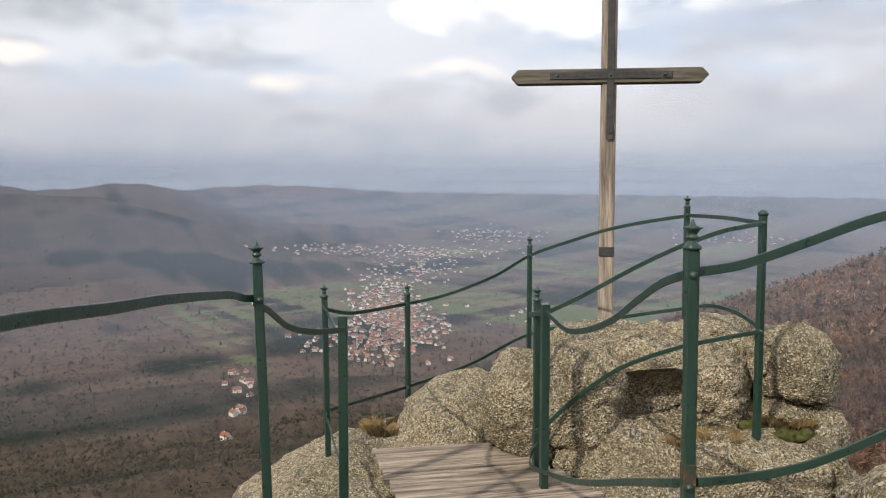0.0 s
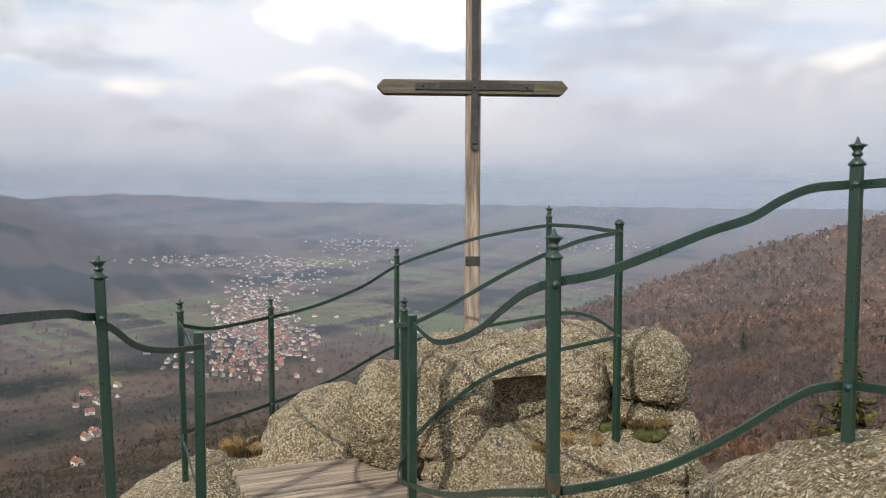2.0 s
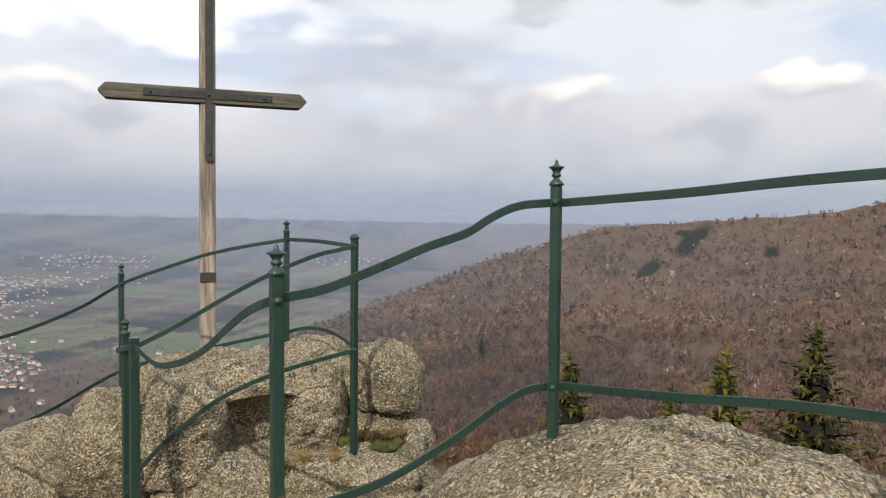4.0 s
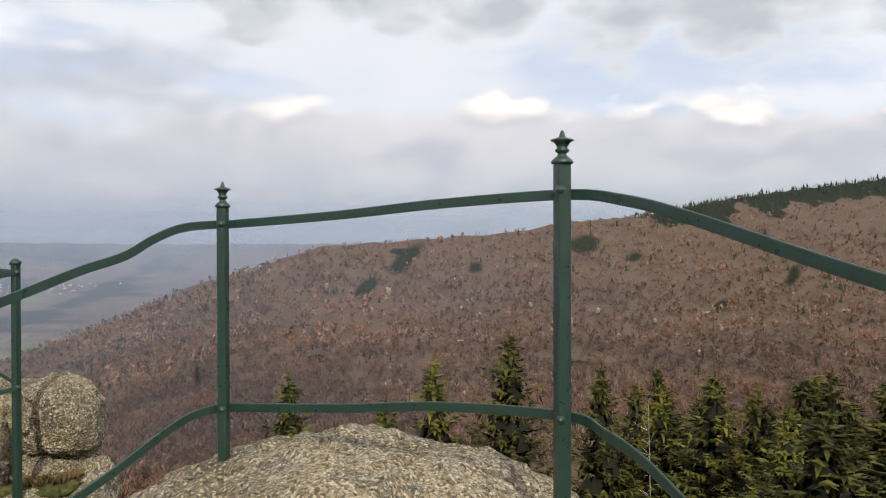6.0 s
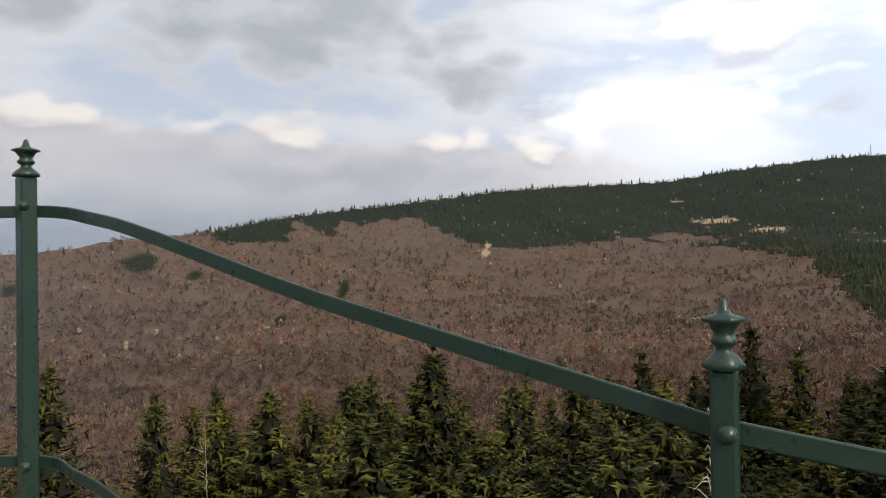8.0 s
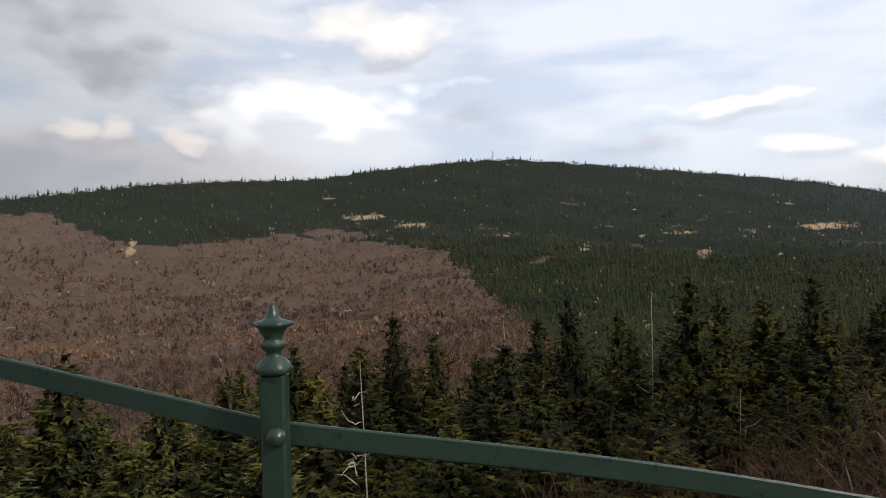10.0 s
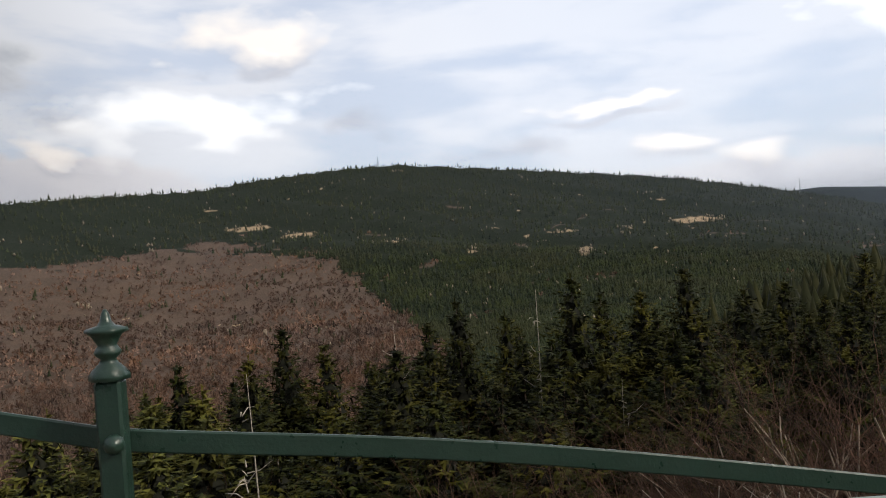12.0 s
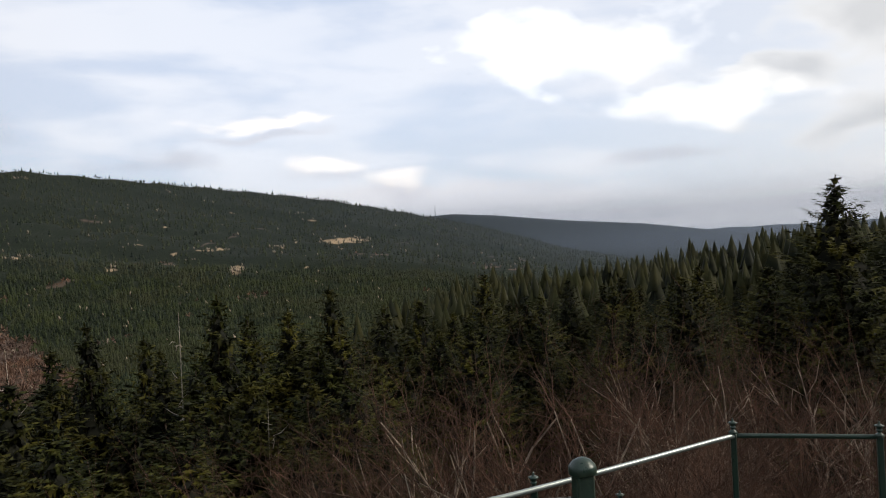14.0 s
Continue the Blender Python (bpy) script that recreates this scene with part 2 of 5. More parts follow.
def mat_iron():
    m, nt, b = material("green_painted_iron")
    p = world_coords(nt)
    n = noise_node(nt, p, 14.0, 5, 0.6)
    c = mix_node(nt, n, (0.009, 0.026, 0.019), (0.017, 0.042, 0.030))
    rust = math_node(nt, "MULTIPLY", ramp_node(nt, noise_node(nt, p, 22.0, 6, 0.7), [(0.66, 0.0), (0.74, 0.8)]), 0.8)
    c = mix_node(nt, rust, c, (0.06, 0.045, 0.03))
    set_in(nt, b.inputs["Base Color"], c)
    set_in(nt, b.inputs["Roughness"], ramp_node(nt, noise_node(nt, p, 35.0, 3), [(0.3, 0.26), (0.7, 0.45)]))
    b.inputs["Specular IOR Level"].default_value = 0.5
    bump(nt, b, noise_node(nt, p, 110.0, 4, 0.6), 0.35, 0.003)
    return m


def mat_rust():
    m, nt, b = material("rusted_green_paint")
    p = world_coords(nt)
    c = mix_node(nt, ramp_node(nt, noise_node(nt, p, 28.0, 5, 0.7), [(0.46, 0.0), (0.66, 1.0)]), (0.014, 0.034, 0.025), (0.10, 0.045, 0.025))
    set_in(nt, b.inputs["Base Color"], c)
    b.inputs["Roughness"].default_value = 0.7
    return m


def mat_steel():
    m, nt, b = material("bright_galvanised_steel")
    p = world_coords(nt)
    set_in(nt, b.inputs["Base Color"], mix_node(nt, noise_node(nt, p, 12.0), (0.20, 0.23, 0.22), (0.34, 0.37, 0.36)))
    b.inputs["Metallic"].default_value = 0.6
    b.inputs["Roughness"].default_value = 0.33
    return m


def mat_wood(name, dark, light, along, grain=1.0):
    """Weathered timber with its grain along the given local axis (0, 1, 2)."""
    m, nt, b = material(name)
    sc = [26.0, 26.0, 26.0]
    sc[along] = 1.6
    p = vec_node(nt, "MULTIPLY", object_coords(nt), tuple(sc))
    r = object_random(nt)
    comb = nt.nodes.new("ShaderNodeCombineXYZ")
    for i in range(3):
        nt.links.new(math_node(nt, "MULTIPLY", r, 40.0), comb.inputs[i])
    p = vec_node(nt, "ADD", p, comb.outputs[0])
    fibre = noise_node(nt, p, 1.6, 6, 0.65, 0.4)
    streak = noise_node(nt, p, 0.35, 4, 0.6)
    c = mix_node(nt, ramp_node(nt, fibre, [(0.34, 0.0), (0.62, 1.0)]), dark, light)
    c = mix_node(nt, ramp_node(nt, streak, [(0.45, 0.0), (0.62, 0.6)]), c, tuple(0.5 * v for v in dark))
    c = mix_node(nt, math_node(nt, "MULTIPLY", r, 0.4), c, tuple(0.75 * v for v in light))
    set_in(nt, b.inputs["Base Color"], c)
    b.inputs["Roughness"].default_value = 0.85
    bump(nt, b, fibre, 0.7 * grain, 0.006)
    return m


def mat_plain(name, a, c, scale=3.0, rough=0.9, detail=5):
    m, nt, b = material(name)
    n = noise_node(nt, world_coords(nt), scale, detail, 0.6)
    set_in(nt, b.inputs["Base Color"], mix_node(nt, ramp_node(nt, n, [(0.35, 0.0), (0.65, 1.0)]), a, c))
    b.inputs["Roughness"].default_value = rough
    return m


def mat_leafy(name, a, c, tip=None, big=0.06, island=True, spread=1.0, patch=None):
    """Foliage or twigs: colour varies from piece to piece, from thing to thing and over the wood."""
    m, nt, b = material(name)
    r = island_random(nt) if island else object_random(nt)
    col = mix_node(nt, math_node(nt, "MULTIPLY", r, spread), a, c)
    if tip:
        col = mix_node(nt, ramp_node(nt, noise_node(nt, world_coords(nt), big, 3), [(0.45, 0.0), (0.65, 0.8)]), col, tip)
    if patch:
        col = mix_node(nt, ramp_node(nt, noise_node(nt, world_coords(nt), big * 0.4, 5, 0.6), [(0.47, 0.0), (0.60, 0.75)]), col, patch)
    col = mix_node(nt, math_node(nt, "MULTIPLY", object_random(nt), 0.5), col, tuple(0.55 * v for v in a))
    set_in(nt, b.inputs["Base Color"], col)
    b.inputs["Roughness"].default_value = 0.8
    b.inputs["Specular IOR Level"].default_value = 0.15
    return m


def mat_ground():
    """Leaf litter, meadows, ploughed land and woods, by the land-cover attribute (meadow, spruce, bare, beech)."""
    m, nt, b = material("land")
    p = world_coords(nt)
    at = nt.nodes.new("ShaderNodeAttribute")
    at.attribute_name = "cover"
    sep = nt.nodes.new("ShaderNodeSeparateColor")
    nt.links.new(at.outputs["Color"], sep.inputs[0])
    meadow, spruce, bare = sep.outputs
    fine = noise_node(nt, p, 0.35, 6, 0.7)
    mid = noise_node(nt, p, 0.03, 6, 0.65)
    litter = mix_node(nt, ramp_node(nt, fine, [(0.3, 0.0), (0.7, 1.0)]), (0.050, 0.038, 0.031), (0.130, 0.090, 0.068))
    litter = mix_node(nt, ramp_node(nt, mid, [(0.42, 0.0), (0.62, 0.7)]), litter, (0.120, 0.084, 0.063))
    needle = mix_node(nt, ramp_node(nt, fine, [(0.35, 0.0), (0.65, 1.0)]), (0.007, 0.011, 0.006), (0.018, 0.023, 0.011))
    v = nt.nodes.new("ShaderNodeTexVoronoi")
    v.inputs["Scale"].default_value = 0.0075
    nt.links.new(vec_node(nt, "MULTIPLY", p, (1.0, 1.7, 0.0)), v.inputs["Vector"])
    cell = nt.nodes.new("ShaderNodeSeparateColor")
    nt.links.new(v.outputs["Color"], cell.inputs[0])
    field = ramp_node(nt, cell.outputs[0], [(0.0, (0.082, 0.105, 0.044)), (0.35, (0.100, 0.120, 0.050)), (0.6, (0.115, 0.118, 0.058)), (0.85, (0.16, 0.135, 0.085)), (1.0, (0.095, 0.075, 0.055))])
    field = mix_node(nt, math_node(nt, "MULTIPLY", mid, 0.5), field, (0.10, 0.11, 0.055))
    stone = mix_node(nt, fine, (0.22, 0.145, 0.08), (0.42, 0.33, 0.22))
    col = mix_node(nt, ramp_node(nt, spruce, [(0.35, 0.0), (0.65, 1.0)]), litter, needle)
    col = mix_node(nt, ramp_node(nt, meadow, [(0.40, 0.0), (0.55, 1.0)]), col, field)
    col = mix_node(nt, ramp_node(nt, bare, [(0.45, 0.0), (0.60, 1.0)]), col, stone)
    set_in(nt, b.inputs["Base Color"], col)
    b.inputs["Roughness"].default_value = 0.95
    b.inputs["Specular IOR Level"].default_value = 0.1
    bump(nt, b, fine, 0.6, 1.5)
    return m


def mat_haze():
    """Haze put into tinted sheets: they scatter daylight, let most of the view through, thin out with height."""
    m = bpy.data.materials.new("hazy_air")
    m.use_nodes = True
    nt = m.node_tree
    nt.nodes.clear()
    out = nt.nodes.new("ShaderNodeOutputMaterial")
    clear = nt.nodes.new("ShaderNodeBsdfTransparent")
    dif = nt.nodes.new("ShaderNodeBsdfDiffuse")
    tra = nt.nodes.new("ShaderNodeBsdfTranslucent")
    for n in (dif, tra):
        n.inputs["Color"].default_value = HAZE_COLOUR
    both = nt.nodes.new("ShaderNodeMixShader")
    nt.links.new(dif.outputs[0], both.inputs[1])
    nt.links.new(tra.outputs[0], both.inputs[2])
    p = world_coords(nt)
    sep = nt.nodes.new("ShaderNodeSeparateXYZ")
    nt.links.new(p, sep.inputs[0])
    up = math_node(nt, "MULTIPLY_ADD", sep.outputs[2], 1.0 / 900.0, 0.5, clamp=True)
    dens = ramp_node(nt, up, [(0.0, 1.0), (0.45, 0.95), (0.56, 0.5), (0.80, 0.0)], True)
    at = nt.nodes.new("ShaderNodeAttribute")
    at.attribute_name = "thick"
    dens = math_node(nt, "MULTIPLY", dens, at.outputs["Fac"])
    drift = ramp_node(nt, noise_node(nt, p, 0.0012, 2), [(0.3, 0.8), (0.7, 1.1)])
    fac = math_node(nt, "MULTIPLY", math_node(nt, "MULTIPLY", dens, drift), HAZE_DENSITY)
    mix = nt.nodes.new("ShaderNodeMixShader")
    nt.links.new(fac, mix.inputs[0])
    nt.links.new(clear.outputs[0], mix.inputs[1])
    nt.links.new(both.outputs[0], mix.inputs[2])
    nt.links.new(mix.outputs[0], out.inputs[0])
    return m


GRANITE, IRON, RUST, STEEL = mat_granite(), mat_iron(), mat_rust(), mat_steel()
CROSS_WOOD = mat_wood("weathered_larch", (0.13, 0.105, 0.085), (0.36, 0.295, 0.235), 2)
CROSS_DARK = mat_wood("dark_weathered_beam", (0.045, 0.04, 0.032), (0.13, 0.115, 0.085), 0)
STRAP = mat_plain("dark_sheet_iron", (0.022, 0.022, 0.024), (0.05, 0.048, 0.046), 20.0, 0.6)
PLANK = mat_wood("grey_weathered_boards", (0.065, 0.050, 0.038), (0.40, 0.325, 0.255), 0, 2.0)
LAND, HAZE = mat_ground(), mat_haze()
# near spruce needles twice: a shaded tone, then a sunlit tone, put into colour
SHADED_NEEDLES = mat_leafy("spruce_needles", (0.002, 0.0035, 0.0015), (0.038, 0.045, 0.006), (0.095, 0.083, 0.008), 0.6)
SUNLIT_NEEDLES = mat_leafy("young_spruce_needles", (0.010, 0.014, 0.005), (0.105, 0.112, 0.022), (0.165, 0.145, 0.024), 0.6)
# near-black colour that stands in for the shade inside the crowns
CROWN_SHADE = mat_plain("crown_shade", (0.004, 0.005, 0.002), (0.012, 0.012, 0.005), 4.0)
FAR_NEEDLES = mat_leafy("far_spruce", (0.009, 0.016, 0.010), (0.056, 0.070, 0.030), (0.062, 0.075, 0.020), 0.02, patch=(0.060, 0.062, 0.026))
SLOPE_NEEDLES = mat_leafy("slope_spruce_needles", (0.004, 0.007, 0.003), (0.040, 0.043, 0.010), (0.055, 0.050, 0.010), 0.3)
BARK = mat_plain("spruce_bark", (0.06, 0.045, 0.035), (0.14, 0.105, 0.08), 9.0)
PALE_BARK = mat_plain("silver_dead_wood", (0.20, 0.17, 0.14), (0.50, 0.44, 0.37), 12.0)
TWIG = mat_plain("bare_twigs", (0.022, 0.012, 0.008), (0.135, 0.070, 0.044), 1.2)
LIMB = mat_plain("pale_beech_bark", (0.075, 0.058, 0.045), (0.33, 0.26, 0.20), 3.0)
BEECH = mat_leafy("bare_beech_crowns", (0.045, 0.030, 0.025), (0.33, 0.205, 0.150), (0.225, 0.118, 0.068), 0.016, patch=(0.085, 0.060, 0.052))
RED_BEECH = mat_leafy("red_beech_twigs", (0.17, 0.110, 0.082), (0.29, 0.190, 0.145), (0.27, 0.16, 0.11), 0.02)
VALLEY_TREES = mat_leafy("bare_valley_trees", (0.055, 0.050, 0.042), (0.125, 0.112, 0.092), (0.070, 0.072, 0.052), 0.006)
CRAG = mat_plain("far_crag", (0.10, 0.08, 0.06), (0.34, 0.275, 0.20), 0.5)
MOSS = mat_plain("moss", (0.022, 0.026, 0.007), (0.075, 0.075, 0.020), 26.0, 1.0)
STRAW = mat_leafy("dry_grass", (0.12, 0.080, 0.035), (0.30, 0.215, 0.10))
WALL_PAINT = mat_leafy("house_plaster", (0.62, 0.58, 0.52), (0.80, 0.78, 0.74), None, 1.0, False)
ROOF_TILE = mat_leafy("roof_tiles", (0.20, 0.085, 0.055), (0.34, 0.15, 0.10), (0.12, 0.10, 0.10), 0.02, False)
WALL_MANY = mat_leafy("many_plasters", (0.45, 0.42, 0.37), (0.85, 0.83, 0.79))
ROOF_MANY = mat_leafy("many_roofs", (0.09, 0.075, 0.07), (0.36, 0.16, 0.10))
WINDOW_DARK = mat_plain("window_glass_dark", (0.03, 0.035, 0.045), (0.06, 0.065, 0.08), 1.0, 0.2)


# ---- making meshes ----
def mesh_from(name, verts, faces, mat, smooth=False):
    me = bpy.data.meshes.new(name)
    me.from_pydata([tuple(v) for v in verts], [], faces)
    me.materials.append(mat)
    if smooth:
        me.polygons.foreach_set("use_smooth", [True] * len(me.polygons))
    me.update()
    return me


def mesh_fast(name, verts, tris, mat, smooth=False):
    """A triangle mesh from numpy arrays."""
    me = bpy.data.meshes.new(name)
    verts, tris = np.asarray(verts, np.float32), np.asarray(tris, np.int32)
    me.vertices.add(len(verts))
    me.vertices.foreach_set("co", verts.ravel())
    me.loops.add(tris.size)
    me.loops.foreach_set("vertex_index", tris.ravel())
    me.polygons.add(len(tris))
    me.polygons.foreach_set("loop_start", np.arange(0, tris.size, 3, dtype=np.int32))
    me.materials.append(mat)
    if smooth:
        me.polygons.foreach_set("use_smooth", np.ones(len(tris), bool))
    me.update(calc_edges=True)
    return me


def bm_mesh(name, bm, mat, smooth=False):
    me = bpy.data.meshes.new(name)
    bm.to_mesh(me)
    bm.free()
    me.materials.append(mat)
    if smooth:
        for f in me.polygons:
            f.use_smooth = True
    return me


def part(name, bm, mat, parent, label="", smooth=False):
    me = bm if isinstance(bm, bpy.types.Mesh) else bm_mesh(name, bm, mat, smooth)
    ob = new(name, me)
    ob.parent = parent
    if label:
        tagged(ob, label)
    return ob


def thing(name, label, category, at=(0, 0, 0), group="", kind="", data=None):
    ob = new(name, data)
    ob.location = at
    return tagged(ob, label, category, group, kind)


def box_bm(lo, hi, bevel=0.0, bm=None):
    bm = bm or bmesh.new()
    g = bmesh.ops.create_cube(bm, size=1.0)
    for v in g["verts"]:
        v.co = Vector([lo[i] + (v.co[i] + 0.5) * (hi[i] - lo[i]) for i in range(3)])
    if bevel:
        bmesh.ops.bevel(bm, geom=[e for e in bm.edges], offset=bevel, segments=1, affect="EDGES")
    return bm


def lathe(profile, seg=14, lobes=0, bm=None):
    """Turned shape round z from (radius, height) pairs; lobes scallop the widest ring."""
    bm = bm or bmesh.new()
    rings = []
    widest = max(r for r, _ in profile)
    for r, h in profile:
        ring = []
        for i in range(seg):
            a = 2 * math.pi * i / seg
            k = r * (1 + (0.1 * math.cos(lobes * a) if lobes and r > 0.9 * widest else 0))
            ring.append(bm.verts.new((k * math.cos(a), k * math.sin(a), h)))
        rings.append(ring)
    for a, c in zip(rings, rings[1:]):
        for i in range(seg):
            j = (i + 1) % seg
            bm.faces.new((a[i], a[j], c[j], c[i]))
    bm.faces.new(list(reversed(rings[0])))
    bm.faces.new(rings[-1])
    return bm


def smooth_path(pts, n=8):
    """Catmull-Rom through the points."""
    p = [Vector(q) for q in pts]
    p = [2 * p[0] - p[1]] + p + [2 * p[-1] - p[-2]]
    out = []
    for i in range(1, len(p) - 2):
        a, b, c, d = p[i - 1 : i + 3]
        for k in range(n):
            t = k / n
            out.append(0.5 * (2 * b + (c - a) * t + (2 * a - 5 * b + 4 * c - d) * t * t + (3 * b - a - 3 * c + d) * t**3))
    return out + [p[-2]]


def flat_bar(pts, height=0.038, thick=0.010, n=8):
    """A flat iron bar on edge along the points, with eased corners."""
    path = smooth_path(pts, n)
    bm, rings = bmesh.new(), []
    for i, q in enumerate(path):
        t = (path[min(i + 1, len(path) - 1)] - path[max(i - 1, 0)]).normalized()
        side = t.cross(Vector((0, 0, 1))).normalized()
        up = side.cross(t).normalized()
        h, w, e = height / 2, thick / 2, 0.003
        sec = [(-w, -h + e), (-w + e, -h), (w - e, -h), (w, -h + e), (w, h - e), (w - e, h), (-w + e, h), (-w, h - e)]
        rings.append([bm.verts.new(q + side * a + up * b) for a, b in sec])
    for a, b in zip(rings, rings[1:]):
        for i in range(8):
            bm.faces.new((a[i], a[(i + 1) % 8], b[(i + 1) % 8], b[i]))
    bm.faces.new(list(reversed(rings[0])))
    bm.faces.new(rings[-1])
    bmesh.ops.recalc_face_normals(bm, faces=bm.faces)
    return bm


def tube(pts, r, seg=8, n=6):
    path = smooth_path(pts, n)
    bm, rings = bmesh.new(), []
    for i, q in enumerate(path):
        t = (path[min(i + 1, len(path) - 1)] - path[max(i - 1, 0)]).normalized()
        side = t.cross(Vector((0.1, 0.2, 1))).normalized()
        up = side.cross(t).normalized()
        rings.append([bm.verts.new(q + (side * math.cos(2 * math.pi * k / seg) + up * math.sin(2 * math.pi * k / seg)) * r) for k in range(seg)])
    for a, b in zip(rings, rings[1:]):
        for i in range(seg):
            bm.faces.new((a[i], a[(i + 1) % seg], b[(i + 1) % seg], b[i]))
    bm.faces.new(list(reversed(rings[0])))
    bm.faces.new(rings[-1])
    bmesh.ops.recalc_face_normals(bm, faces=bm.faces)
    return bm


# ---- the land ----
EYE = 1.55
CREST_AZ = [-180, -60, 0, 10, 15, 19, 23, 25, 29, 33, 38, 42, 47, 51, 57, 61, 65, 69, 75, 78, 83, 90, 94, 97, 100, 104, 107, 111, 115, 121, 125, 128.3, 130.6, 135.7, 142, 148, 156, 163, 180]
CREST_EL = [-14, -20, -14, -8.6, -6.7, -5.3, -3.6, -2.8, -1.7, -0.35, 0.0, 0.3, 0.65, 1.4, 1.9, 2.75, 3.3, 3.7, 4.4, 4.75, 5.0, 5.1, 5.65, 5.9, 6.15, 6.25, 5.95, 5.5, 5.0, 4.2, 3.55, 2.85, 2.35, 1.1, -0.9, -2.2, -3, -4, -4]
SOUTH_AZ, SOUTH_EL = [-180, 118, 124, 130.5, 133.7, 137, 142, 147.5, 153, 156.5, 163, 180], [-30, -30, 0.5, 2.1, 2.25, 1.95, 1.3, 0.75, -0.1, -0.55, -1.5, -3]
CREST_R_AZ, CREST_R = [-180, 0, 30, 50, 60, 80, 103, 125, 150, 180], [900, 800, 950, 1050, 1250, 1700, 2200, 2500, 2900, 2900]
LEFT_AZ, LEFT_EL = [-180, -60, -37, -31, -26.4, -22.6, -17.5, -12, -6, 0], [0.3, 0.3, 0.0, -0.2, -1.4, -2.6, -3.9, -5.2, -7.0, -12]
SKY_AZ, SKY_EL = [-180, -60, -27, -25, -22.5, -20, -16, -13, -10, -6, 23, 60, 180], [0.0, 0.0, 0.1, 0.3, 0.52, 0.64, 0.56, 0.35, 0.16, 0.12, -0.2, -0.2, 0.0]
MID_AZ, MID_EL = [-180, -60, -37, -35, -32, -30.5, -29.4, -28, -27, -25, -22, -18, -14, -8], [0.6, 0.6, 0.75, 0.35, 0.5, 0.8, 0.84, 0.8, 0.66, 0.2, -0.8, -2.0, -3.6, -8]
NEAR_R = [0, 4, 8, 15, 40, 120, 300]
NEAR_AZ = [-180, -50, 10, 60, 110, 135, 162, 180]
NEAR_Z = [
    [-0.9, -0.9, -0.9, -0.9, -0.9, -0.9, -0.9, -0.9],
    [-1.3, -2.5, -3.2, -2.6, -2.2, -1.3, -1.2, -1.3],
    [-2.0, -8, -10, -6.5, -5.5, -1.9, -1.6, -1.8],
    [-3.0, -20, -22, -13, -11, -8.5, -5.0, -3.0],
    [-6.0, -45, -42, -24, -21, -13.5, -8.5, -6.0],
    [-8, -80, -72, -50, -31, -14.5, -8.8, -8],
    [-22, -125, -112, -95, -78, -34, -9.5, -12],
]


def smoothstep(a, b, v):
    t = np.clip((v - a) / (b - a), 0, 1)
    return t * t * (3 - 2 * t)


def rough(az, r, s, k):
    """Gentle, repeatable unevenness in the plan."""
    x, y = r * np.sin(np.radians(az)) / s, r * np.cos(np.radians(az)) / s
    return (np.sin(x * 1.3 + k) * np.cos(y * 1.1 - k) + 0.6 * np.sin(x * 2.7 - y * 1.9 + 2 * k) + 0.35 * np.sin(x * 5.3 + y * 4.7 + k)) / 1.95


